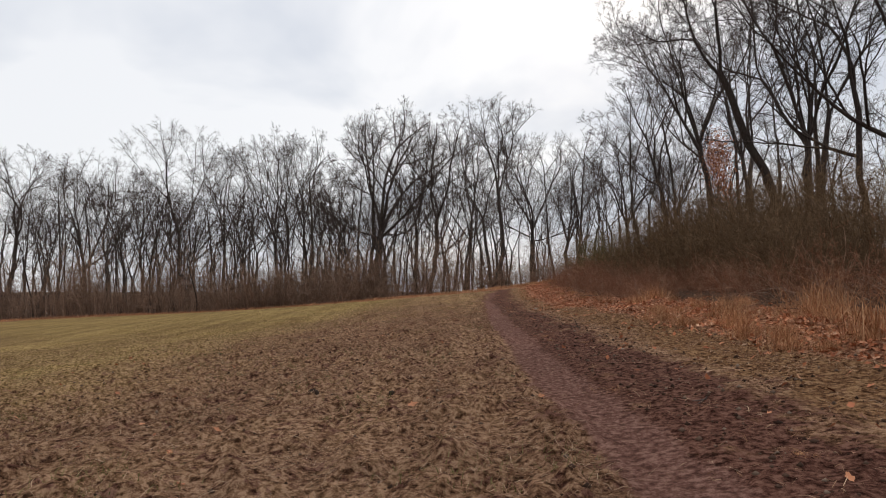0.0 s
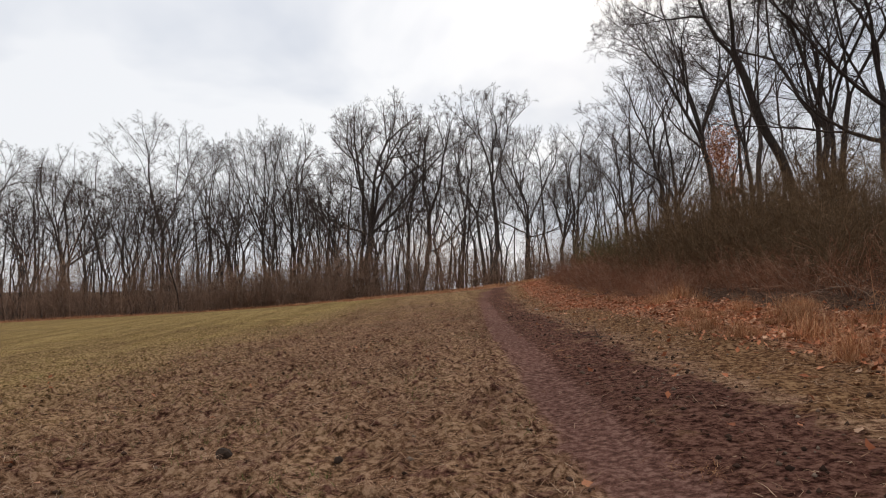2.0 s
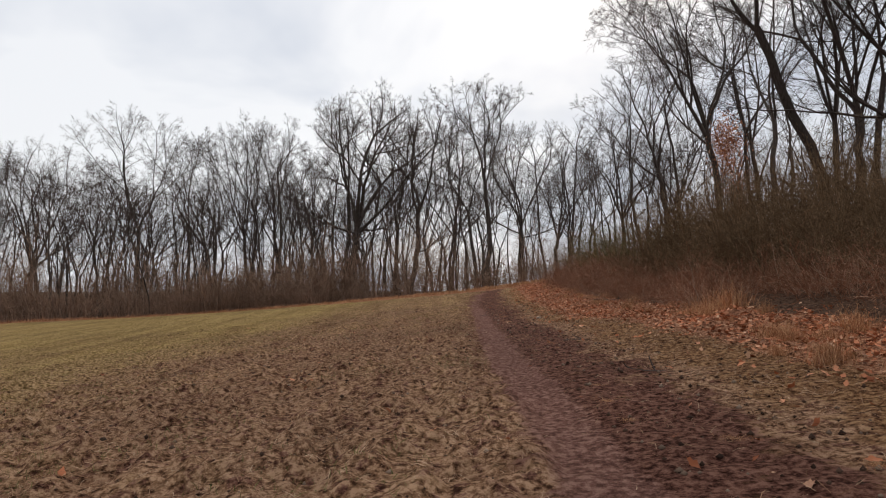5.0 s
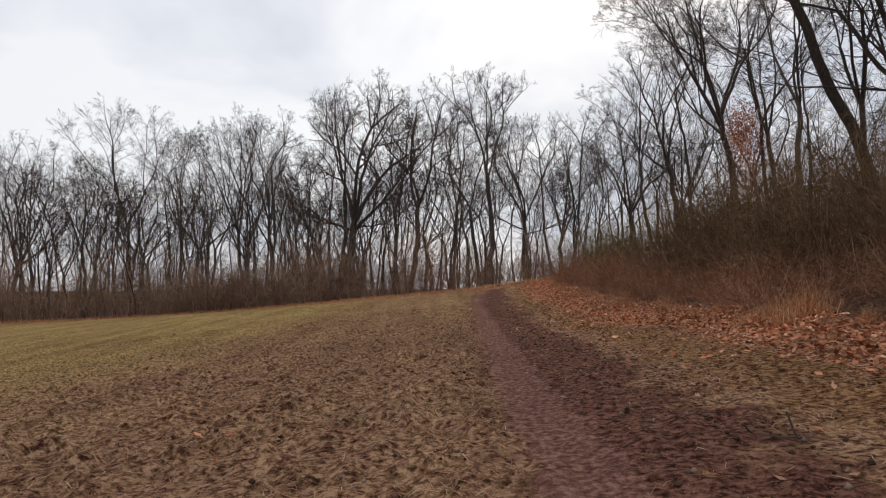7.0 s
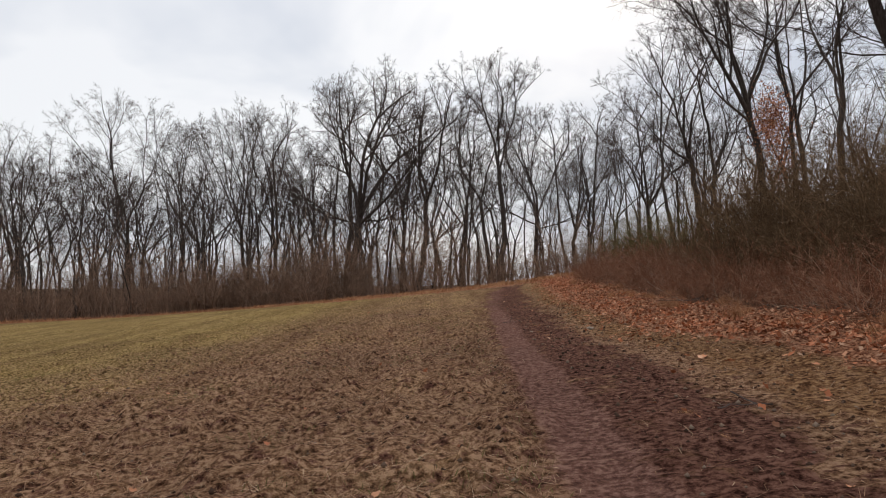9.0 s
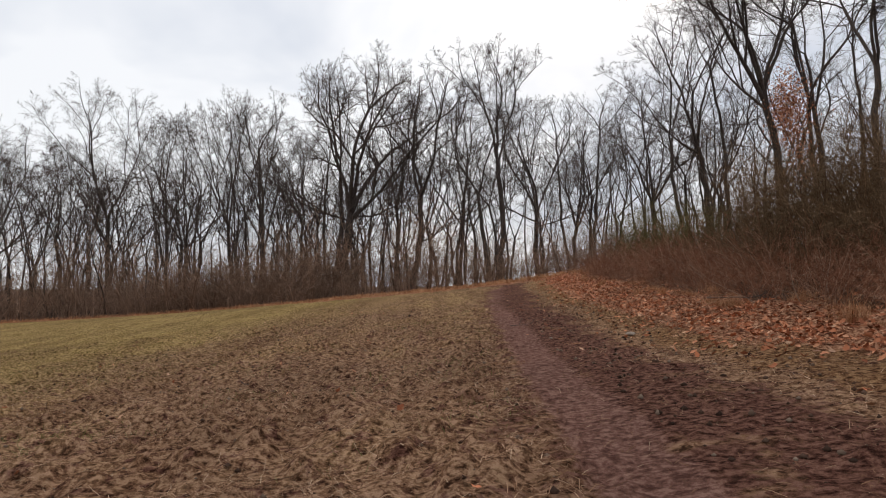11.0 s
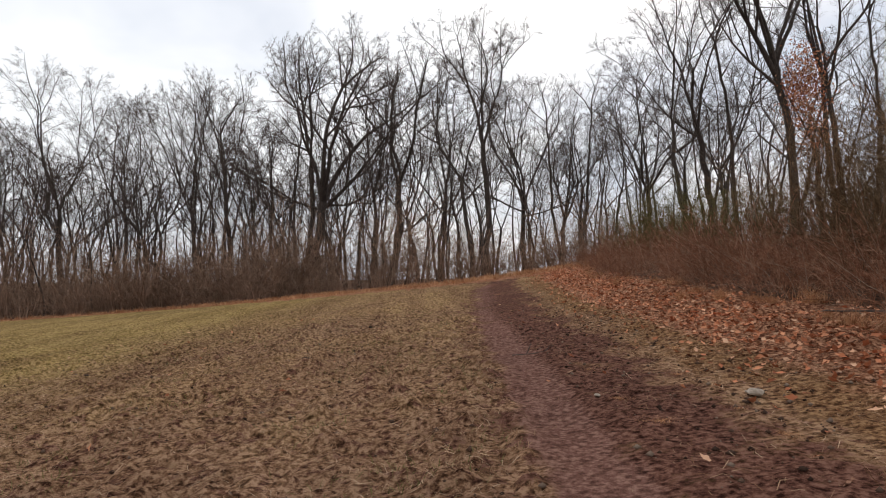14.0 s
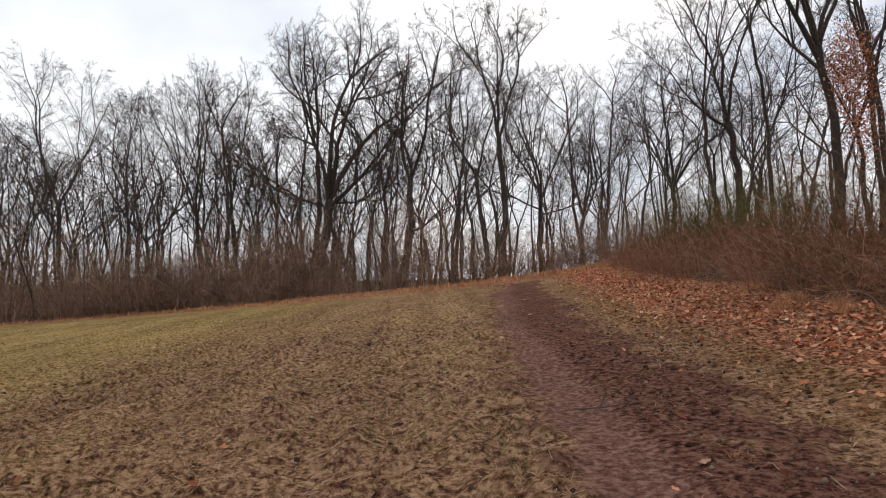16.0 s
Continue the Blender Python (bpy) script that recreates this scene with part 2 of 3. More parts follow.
def mesh_of(name, verts, faces_flat, sizes, mats, smooth_faces=False):
    me = bpy.data.meshes.new(name)
    me.vertices.add(len(verts))
    me.vertices.foreach_set("co", np.asarray(verts, np.float32).ravel())
    me.loops.add(len(faces_flat))
    me.loops.foreach_set("vertex_index", np.asarray(faces_flat, np.int32))
    starts = np.concatenate([[0], np.cumsum(sizes)[:-1]]).astype(np.int32)
    me.polygons.add(len(sizes))
    me.polygons.foreach_set("loop_start", starts)
    for mt in mats:
        me.materials.append(mt)
    me.update(calc_edges=True)
    if smooth_faces:
        me.polygons.foreach_set("use_smooth", np.ones(len(sizes), bool))
    me.validate()
    return me


def spaced(*spans):
    out = [spans[0][0]]
    for a, b_, step in spans:
        k = max(1, int(round((b_ - a) / step)))
        out += list(a + (b_ - a) * np.arange(1, k + 1) / k)
    return np.array(out)


gx = spaced((-2500, -400, 300), (-400, -90, 40), (-90, -24, 3.0), (-24, -7, 0.4), (-7, -3, 0.1), (-3, 4.5, 0.06), (4.5, 9, 0.2), (9, 40, 1.5), (40, 400, 40), (400, 2500, 300))
gy = spaced((-400, -40, 60), (-40, -4, 3), (-4, 1.5, 0.3), (1.5, 34, 0.075), (34, 46, 0.16), (46, 66, 0.4), (66, 130, 3), (130, 500, 40), (500, 4000, 500))
GX, GY = np.meshgrid(gx, gy)
fade = smooth(-30, -8, GX) * (1 - smooth(9, 20, GX)) * smooth(-6, 0, GY) * (1 - smooth(44, 66, GY))
GZ = land(GX, GY) + relief(GX, GY) * fade
w, h = len(gx), len(gy)
idx = np.arange(w * h).reshape(h, w)
quads = np.stack([idx[:-1, :-1], idx[:-1, 1:], idx[1:, 1:], idx[1:, :-1]], -1).reshape(-1, 4)
gm = mesh_of("ground", np.stack([GX, GY, GZ], -1).reshape(-1, 3), quads.ravel(), np.full(len(quads), 4), [GROUND], True)
ground = tagged(new("ground", gm), "sloping winter field of brown thatch with a worn dirt path", "ground", kind="structure")
off = GX - trail_x(GY)
masks = {
    "trail": np.exp(-((off + 0.02) / (0.3 + 0.25 * smooth(22, 40, GY))) ** 2) * (1 - 0.45 * smooth(20, 36, GY)) * (1 - smooth(45, 53, GY)),
    "mud": smooth(-0.3, 0.2, off) * (1 - smooth(0.7, 1.8, off)) * (0.78 + 0.1 * (1 - smooth(9, 16, GY))) * (1 - smooth(46, 54, GY)) + 0.42 * smooth(-1.4, -0.2, off) * (1 - smooth(-0.2, 0.3, off)),
    "verge": smooth(1.1, 1.9, off) * 0.75,
    "litter": np.maximum(smooth(2.1 - 0.5 * smooth(17, 24, GY), 3.1 - 0.4 * smooth(17, 24, GY), off), smooth(-2.4, -0.6, GY - edge_y(GX) + 4.5 * smooth(-16, -4, GX))),
    "wood": np.maximum(smooth(3.6, 5.0, off), smooth(1.5, 4.0, GY - edge_y(GX))),
    "green": np.clip(0.7 * smooth(3.0, 11.0, -off) + 0.4 * smooth(18, 45, GY), 0, 1),
}
for key, value in masks.items():
    att = gm.attributes.new(key, "FLOAT", "POINT")
    att.data.foreach_set("value", value.astype(np.float32).ravel())


# ---- branching plants ----
def course(rng, p, d, length, count, wander, up):
    pts = [np.array(p, float)]
    d = np.array(d, float) / np.linalg.norm(d)
    for _ in range(count - 1):
        d = d + rng.normal(0, wander, 3) + np.array((0, 0, up))
        d = d / np.linalg.norm(d)
        pts.append(pts[-1] + d * (length / (count - 1)))
    return np.array(pts)


def side_way(rng, d, angle):
    d = d / np.linalg.norm(d)
    a = rng.normal(0, 1, 3)
    a -= d * (a @ d)
    a /= np.linalg.norm(a)
    return d * math.cos(angle) + a * math.sin(angle)


def sprouts(rng, parents, count, start, length, angle, radius, points, wander, up):
    """Side shoots along each parent (points, radii): new (points, radii)."""
    out = []
    for pts, rad in parents:
        span = np.linalg.norm(np.diff(pts, axis=0), axis=1).sum()
        k = max(1, int(round(count * rng.uniform(0.75, 1.25))))
        for q in range(k):
            t = start + (1 - start) * (q + rng.uniform(0.1, 0.95)) / k
            f = t * (len(pts) - 1)
            i = min(int(f), len(pts) - 2)
            p = pts[i] + (pts[i + 1] - pts[i]) * (f - i)
            r0 = rad[i] + (rad[i + 1] - rad[i]) * (f - i)
            size = span * length * (1.1 - 0.55 * t) * rng.uniform(0.7, 1.3)
            r = max(min(r0 * radius, r0 * 0.9), 0.006)
            new_pts = course(rng, p, side_way(rng, pts[i + 1] - pts[i], angle * rng.uniform(0.65, 1.3)), size, points, wander, up)
            out.append((new_pts, np.linspace(r, max(r * 0.3, 0.005), points)))
    return out


def tubes(branches, sides):
    """Verts and faces of tapering tubes; branches of one length are built at once."""
    verts, faces, base = [], [], 0
    groups = {}
    for pts, rad in branches:
        groups.setdefault(len(pts), []).append((pts, rad))
    for k, items in groups.items():
        P = np.array([i[0] for i in items])
        R = np.array([i[1] for i in items])
        T = np.gradient(P, axis=1)
        T /= np.linalg.norm(T, axis=2, keepdims=True) + 1e-9
        ref = np.where(np.abs(T[:, :1, 2:3]) > 0.8, np.array([1.0, 0.02, 0.0]), np.array([0.0, 0.02, 1.0]))
        A = np.cross(T, ref)
        A /= np.linalg.norm(A, axis=2, keepdims=True) + 1e-9
        B = np.cross(T, A)
        turn = np.arange(sides) * 2 * np.pi / sides
        V = P[:, :, None] + R[:, :, None, None] * (np.cos(turn)[:, None] * A[:, :, None] + np.sin(turn)[:, None] * B[:, :, None])
        nb = len(items)
        ids = base + np.arange(nb * k * sides).reshape(nb, k, sides)
        a, c = ids[:, :-1], ids[:, 1:]
        F = np.stack([a, np.roll(a, -1, 2), np.roll(c, -1, 2), c], -1).reshape(-1, 4)
        verts.append(V.reshape(-1, 3))
        faces.append(F)
        base += nb * k * sides
    return np.concatenate(verts), np.concatenate(faces)


def ribbons(branches, rng):
    """Twigs too thin to show a round: narrow strips."""
    P = np.array([i[0] for i in branches])
    R = np.array([i[1] for i in branches])
    nb, k = R.shape
    A = np.cross(P[:, -1] - P[:, 0], rng.normal(0, 1, (nb, 3)))
    A /= np.linalg.norm(A, axis=1, keepdims=True) + 1e-9
    side = A[:, None] * R[:, :, None]
    if k == 2:
        V = np.stack([P[:, 0] - side[:, 0], P[:, 0] + side[:, 0], P[:, 1]], 1)
        return V.reshape(-1, 3), np.arange(nb * 3).reshape(nb, 3)
    V = np.stack([P - side, P + side], 2)
    ids = np.arange(nb * k * 2).reshape(nb, k, 2)
    F = np.stack([ids[:, :-1, 0], ids[:, :-1, 1], ids[:, 1:, 1], ids[:, 1:, 0]], -1).reshape(-1, 4)
    return V.reshape(-1, 3), F


def tube_mesh(name, sets, mat):
    """One mesh of several sets of branches, each with its number of sides."""
    vs, fs, base = [], [], 0
    for branches, sides in sets:
        if not branches:
            continue
        v, f = tubes(branches, sides) if sides > 1 else ribbons(branches, np.random.default_rng(len(branches)))
        vs.append(v)
        fs.append(f + base)
        base += len(v)
    sizes = np.concatenate([np.full(len(f), f.shape[1]) for f in fs])
    return mesh_of(name, np.concatenate(vs), np.concatenate([f.ravel() for f in fs]), sizes, [mat], True)


def part(name, mesh, parent, label=""):
    ob = new(name, mesh)
    ob.parent = parent
    if label:
        tagged(ob, label)
    return ob


def fork_up(rng, p, d, radius, lengths, spread, out):
    """Limbs that part again and again: one goes on, the others swing out and rise."""
    size = lengths[0] * rng.uniform(0.8, 1.2)
    pts = course(rng, p, d, size, 7, 0.09, 0.03)
    k = 0 if len(lengths) == 1 else (3 if rng.random() < 0.3 else 2)
    thin = radius * (0.8 if k else 0.3)
    out.append((pts, np.linspace(radius, max(thin, 0.007), 7), len(lengths)))
    if k:
        way = pts[-1] - pts[-2]
        first = side_way(rng, way, radians(90))
        way = way / np.linalg.norm(way)
        other = np.cross(way, first)
        start = rng.uniform(0, 6.283)
        for q in range(k):
            t = start + q * 6.283 / k + rng.normal(0, 0.4)
            a = radians(spread) * (rng.uniform(0.3, 0.7) if q == 0 else rng.uniform(1.0, 1.7))
            turn = way * math.cos(a) + (first * math.cos(t) + other * math.sin(t)) * math.sin(a)
            fork_up(rng, pts[-1], turn, thin * (0.86 if q == 0 else 0.62) * rng.uniform(0.9, 1.08), lengths[1:], spread, out)


def bare_tree(seed, height, radius, fork=0.4, leaders=3, spread=24, lean=(0.0, 0.0), limbs=4, fine=0.88, limb_ends=(), bark=None, low=0.0, parts=4, name="bare_tree"):
    """A leafless tree: trunk, limbs that part into a broom, branches and twigs. limb_ends: (height on trunk, end x, end z, radius) of large limbs."""
    rng = np.random.default_rng(seed)
    bark = bark or BARK
    top = height * fork
    n = 9
    s = np.linspace(0, 1, n)
    trunk = np.stack([lean[0] * top * s + 0.2 * np.sin(s * 4.4 + seed), lean[1] * top * s + 0.16 * np.cos(s * 4 + seed) - 0.16, top * s - 0.3], -1)
    trunk[1:-1, :2] += rng.normal(0, 0.05, (n - 2, 2)) * radius * 6
    flare = 1 + 0.4 * np.exp(-s * 14)
    trunk_r = radius * (1 - 0.35 * s) * flare
    out_way = trunk[-1] - trunk[-3]
    rest = height - top
    boughs = []
    shares = {4: (0.36, 0.28, 0.22, 0.14), 3: (0.46, 0.34, 0.22), 2: (0.6, 0.45)}[parts]
    turn0 = rng.uniform(0, 6.28)
    for q in range(leaders):
        a = radians(spread) * rng.uniform(0.35, 1.0) if leaders > 1 else radians(3)
        az = turn0 + q * 6.283 / leaders + rng.normal(0, 0.35)
        d = np.array([math.sin(a) * math.cos(az) + lean[0] * 0.8, math.sin(a) * math.sin(az) + lean[1] * 0.8, math.cos(a)])
        r = trunk_r[-1] * (0.92 if leaders == 1 else rng.uniform(0.55, 0.75))
        fork_up(rng, trunk[-1] - np.array((0, 0, 0.15)), d, r, [rest * v for v in shares], spread, boughs)
    big = []
    for z, ex, ez, r in limb_ends:
        f = np.clip(z / top, 0, 1) * (n - 1)
        i = min(int(f), n - 2)
        p = trunk[i] + (trunk[i + 1] - trunk[i]) * (f - i)
        e = np.array([ex, rng.uniform(-1, 1) * 0.25 * abs(ex), ez])
        u = np.linspace(0, 1, 10)[:, None]
        sag = np.array([0, 0, 0.1 * abs(ex)])
        pts = p + (e - p) * u - sag * np.sin(u * math.pi)
        pts[1:] += np.cumsum(rng.normal(0, 0.1, (9, 3)), 0) * 0.5
        big.append((pts, np.linspace(r, r * 0.25, 10)))
        for f in (0.35, 0.55, 0.75, 0.97):
            i = int(f * 9)
            fork_up(rng, pts[i], side_way(rng, pts[i] - pts[i - 1], radians(30)) + np.array((0, 0, 0.35)), r * (0.7 - 0.4 * f), [0.12 * height, 0.1 * height, 0.08 * height], 26, boughs)
    main = [(p, r) for p, r, g in boughs if g >= 4]
    outer = [(p, r) for p, r, g in boughs if g < 4]
    second = sprouts(rng, main, limbs * 0.9, 0.2, 0.6, radians(52), 0.35, 6, 0.13, 0.07) + sprouts(rng, outer, limbs * 0.8, 0.15, 0.72, radians(48), 0.55, 5, 0.13, 0.03)
    if low:
        second += sprouts(rng, [(trunk[2:], trunk_r[2:])], low, 0.25, 0.3, radians(62), 0.16, 5, 0.14, 0.08)
    second = [(q, np.clip(r, 0.009, 0.055)) for q, r in second]
    third = sprouts(rng, second, 7.0 * fine, 0.1, 0.46, radians(46), 0.6, 3, 0.16, 0.02)
    third = [(q, np.array((0.0075, 0.006, 0.004))) for q, r in third]
    fourth = sprouts(rng, third, 8.5 * fine, 0.08, 0.72, radians(48), 0.8, 2, 0.1, 0.02)
    fourth = [(q, np.array((0.0068, 0.003))) for q, r in fourth]
    thing = new(name)
    part("trunk", tube_mesh("trunk", [([(trunk, trunk_r)], 10)], bark), thing)
    twig = bark if bark is BARK_DARK else TWIG
    top_g = max(g for p, r, g in boughs)
    for p, r in [(p, r) for p, r, g in boughs if g == top_g] + big:
        part("bough", tube_mesh("bough", [([(p, r)], 6)], bark), thing)
    rest_of = [(p, r) for p, r, g in boughs if g < top_g]
    if rest_of:
        tagged(part("branchwork", tube_mesh("branchwork", [(rest_of, 4)], bark), thing), kind="stuff")
    tagged(part("crown", tube_mesh("crown", [(second, 3), (third, 1), (fourth, 1)], twig), thing), kind="stuff")
    return thing


def stand(thing, x, y, label, group, scale=1.0, turn=0.0, category="tree", tilt=(0.0, 0.0)):
    level = Euler((tilt[0], tilt[1], 0)).to_matrix() @ Euler((0, 0, turn)).to_matrix()
    thing.matrix_basis = Matrix.LocRotScale((x, y, float(land(x, y))), level.to_euler(), (scale, scale, scale))
    return tagged(thing, label, category, group)


# trees of the wood's edge that stand out: x, y, height, trunk radius, settings
EDGE = [
    (-7.0, 73.7, 21.8, 0.46, dict(seed=3, fork=0.36, leaders=4, spread=31, limb_ends=[(7.2, 5.6, 13.6, 0.2), (7.5, 5.0, 8.7, 0.11), (7.2, -4.3, 9.3, 0.12)])),
    (-7.9, 74.3, 21.0, 0.26, dict(seed=4, fork=0.42, leaders=2, spread=22)),
    (-1.4, 75.4, 20.6, 0.33, dict(seed=5, fork=0.44, leaders=3, spread=29, lean=(0.08, 0), limb_ends=[(4.9, 4.3, 8.1, 0.1)])),
    (6.1, 71.1, 20.9, 0.27, dict(seed=6, fork=0.5, leaders=3, spread=20)),
    (5.0, 72.1, 17.9, 0.21, dict(seed=7, fork=0.45, leaders=2, spread=26, lean=(-0.06, 0))),
    (12.1, 90.0, 21.9, 0.32, dict(seed=8, fork=0.36, leaders=4, spread=26, limb_ends=[(7.0, -7.0, 11.4, 0.11), (6.5, 7.0, 9.8, 0.1)])),
    (18.4, 99.2, 20.5, 0.33, dict(seed=9, fork=0.33, leaders=5, spread=29)),
    (3.5, 85.9, 20.9, 0.23, dict(seed=10, fork=0.5, leaders=3, spread=24)),
    (-3.7, 88.0, 23.4, 0.25, dict(seed=11, fork=0.45, leaders=3, spread=26)),
    (-17.7, 85.9, 22.6, 0.24, dict(seed=12, fork=0.45, leaders=3, spread=24)),
    (-22.3, 90.0, 24.4, 0.26, dict(seed=13, fork=0.4, leaders=4, spread=24)),
    (-29.3, 90.0, 22.6, 0.26, dict(seed=14, fork=0.4, leaders=3, spread=29)),
    (-32.8, 84.9, 24.6, 0.26, dict(seed=15, fork=0.42, leaders=3, spread=24, lean=(-0.08, 0), limb_ends=[(7.6, -3.6, 13.0, 0.14)])),
    (-43.0, 80.0, 19.2, 0.30, dict(seed=16, fork=0.3, leaders=3, spread=36, limb_ends=[(5.6, 4.9, 10.8, 0.14)])),
    (-51.0, 78.5, 21.0, 0.30, dict(seed=17, fork=0.45, leaders=3, spread=26, lean=(0.1, 0))),
    (-37.0, 82.0, 17.6, 0.21, dict(seed=18, fork=0.45, leaders=3, spread=26)),
    (-47.0, 88.0, 19.6, 0.23, dict(seed=19, fork=0.4, leaders=3, spread=29)),
    (-12.5, 81.8, 17.9, 0.19, dict(seed=20, fork=0.45, leaders=3, spread=24)),
]
VINED = None
for x, y, height, radius, more in EDGE:
    VINED = stand(bare_tree(height=height, radius=radius, **more), x, y, "tall bare deciduous tree with grey-brown bark at the field's edge", "trees at the wood's edge")

# trees behind the thicket beside the path
NEAR = [
    (24.5, 60.4, 26.5, 0.31, dict(seed=31, fork=0.42, leaders=4, spread=31, lean=(-0.1, 0), limb_ends=[(10.3, -6.2, 19.0, 0.18), (9.8, -6.0, 14.0, 0.11)], fine=1.0)),
    (17.0, 32.4, 17.5, 0.24, dict(seed=32, fork=0.55, leaders=2, spread=26, lean=(-0.34, 0.0), bark=BARK_DARK)),
    (17.8, 32.7, 20.6, 0.2, dict(seed=33, fork=0.3, leaders=3, spread=24, lean=(0.03, 0.0), bark=BARK_DARK)),
    (18.9, 33.4, 19.5, 0.17, dict(seed=34, fork=0.4, leaders=3, spread=22, lean=(0.06, 0.0), bark=BARK_DARK, low=5)),
    (20.2, 31.2, 20.1, 0.18, dict(seed=35, fork=0.4, leaders=2, spread=26, lean=(-0.13, 0.0), bark=BARK_DARK, limb_ends=[(5.0, -5.0, 7.6, 0.1)])),
    (23.3, 31.7, 21.7, 0.22, dict(seed=36, fork=0.45, leaders=3, spread=29, lean=(-0.16, 0.0), bark=BARK_DARK, limb_ends=[(5.2, -8.5, 9.4, 0.14)])),
    (24.9, 72.6, 21.7, 0.32, dict(seed=37, fork=0.45, leaders=3, spread=26, lean=(-0.14, 0), limb_ends=[(9.2, -6.5, 13.6, 0.12)])),
    (29.3, 63.4, 22.8, 0.25, dict(seed=38, fork=0.45, leaders=3, spread=24, lean=(-0.06, 0))),
    (27.6, 61.8, 21.7, 0.2, dict(seed=39, fork=0.5, leaders=3, spread=19, lean=(-0.02, 0))),
    (27.1, 48.1, 21.7, 0.24, dict(seed=40, fork=0.4, leaders=4, spread=29, lean=(-0.08, 0), bark=BARK_DARK)),
    (21.1, 45.0, 18.4, 0.2, dict(seed=41, fork=0.45, leaders=3, spread=26, lean=(-0.05, 0))),
    (22.2, 38.9, 19.5, 0.18, dict(seed=42, fork=0.42, leaders=3, spread=26, lean=(-0.08, 0), bark=BARK_DARK)),
    (22.5, 81.8, 16.5, 0.28, dict(seed=43, fork=0.4, leaders=4, spread=29)),
]
LEAFY = None
for x, y, height, radius, more in NEAR:
    made = stand(bare_tree(height=height, radius=radius, **more), x, y, "bare dark-barked tree leaning out over a brushy thicket", "trees behind the thicket")
    LEAFY = LEAFY or made

# the wood behind: thinner trees
rng = np.random.default_rng(77)
KINDS = [bare_tree(seed=100 + k, height=hh, radius=rr, fork=ff, leaders=ll, lean=(0.05 * math.sin(k * 2.3), 0.04), spread=30, limbs=3.0, fine=0.6, low=lo, parts=3, name="slender_tree")
         for k, (hh, rr, ff, ll, lo) in enumerate([(18.5, 0.16, 0.45, 2, 9), (16, 0.14, 0.36, 3, 7), (19.5, 0.18, 0.5, 1, 12), (12.5, 0.085, 0.4, 2, 12), (16, 0.1, 0.5, 1, 13), (20, 0.2, 0.38, 3, 8), (17, 0.15, 0.3, 2, 9), (18, 0.16, 0.42, 3, 9)])]
SPOTS = []
tries = 0
while len(SPOTS) < 258 and tries < 16000:
    tries += 1
    x, y = rng.uniform(-80, 46), rng.uniform(64, 115)
    if len(SPOTS) > 165:
        x = rng.uniform(18, 50) if len(SPOTS) < 182 else rng.uniform(-62, 4) if len(SPOTS) < 225 else rng.uniform(-44, -8)
    if x > 16:
        y = rng.uniform(50, 105)
    if y < edge_y(x) + 9 or (x > 10 and x < 20 and y < 60) or (x - 0.5) / max(y - 10, 1) < -0.8:
        continue
    if min([(x - a) ** 2 + (y - c) ** 2 for a, c in SPOTS] + [99]) > 3.6:
        SPOTS.append((x, y))
for k, (x, y) in enumerate(SPOTS):
    kind = KINDS[k % len(KINDS)]
    ob = kind if k < len(KINDS) else copy_thing(kind, Matrix.Identity(4))
    stand(ob, x, y, "slender bare young tree in a leafless wood", "trees of the wood", rng.uniform(0.84, 1.05) * (min(1.0, 0.012 * y) if x < 0.3 * y else 1.0) * (0.94 if x < -40 else 1.0), rng.uniform(0, 6.28), tilt=rng.normal(0, 0.085, 2))


# thin poles that fill the wood
POLES = [bare_tree(seed=140 + k, height=hh, radius=rr, fork=0.5, leaders=2, spread=22, limbs=2.2, fine=0.55, low=7, parts=2, name="young_tree") for k, (hh, rr) in enumerate([(13, 0.075), (11, 0.06), (15, 0.09)])]
for k in range(95):
    x = rng.uniform(-66, 4) if k < 80 else rng.uniform(4, 30)
    y = float(edge_y(x)) + rng.uniform(6, 30) + (0 if x < 14 else 6)
    kind = POLES[k % 3]
    ob = kind if k < 3 else copy_thing(kind, Matrix.Identity(4))
    stand(ob, x, y, "thin bare pole of a young tree among taller trees", "young poles in the wood", rng.uniform(0.75, 1.1), rng.uniform(0, 6.28), tilt=rng.normal(0, 0.085, 2))


# ---- shrubs ----
def shrub(seed, name, height, width, stems, mat, arch=0.1, twigs=5, thick=0.009, tilt=0.55, singles=4, fine=4, cane=None):
    rng = np.random.default_rng(seed)
    main = []
    for _ in range(stems):
        a, r0 = rng.uniform(0, 6.283), abs(rng.normal(0, 0.4)) * width
        lean = abs(rng.normal(0, tilt))
        d = (math.cos(a) * math.sin(lean), math.sin(a) * math.sin(lean), math.cos(lean))
        size = height * rng.uniform(0.5, 1.15)
        main.append((course(rng, (r0 * math.cos(a), r0 * math.sin(a), -0.15), d, size, 7, 0.15, -arch * rng.uniform(0, 1.6)), np.linspace(thick * 1.6, thick * 0.5, 7)))
    side = sprouts(rng, main, twigs, 0.12, 0.38, radians(48), 0.6, 4, 0.2, 0.0)
    side = [(p, np.linspace(thick * 0.8, thick * 0.4, 4)) for p, r in side]
    tiny = sprouts(rng, side, fine, 0.15, 0.55, radians(48), 0.7, 2, 0.1, 0.0)
    tiny = [(p, np.array((thick * 0.75, thick * 0.35))) for p, r in tiny]
    thing = new(name)
    for pts, rad in main[:singles]:
        part("stem", tube_mesh("stem", [([(pts, rad)], 5)], cane or mat), thing, "pale arching cane" if cane else "")
    tagged(part("branchwork", tube_mesh("branchwork", [(main[singles:], 3), (side, 1), (tiny, 1)], mat), thing), kind="stuff")
    return thing


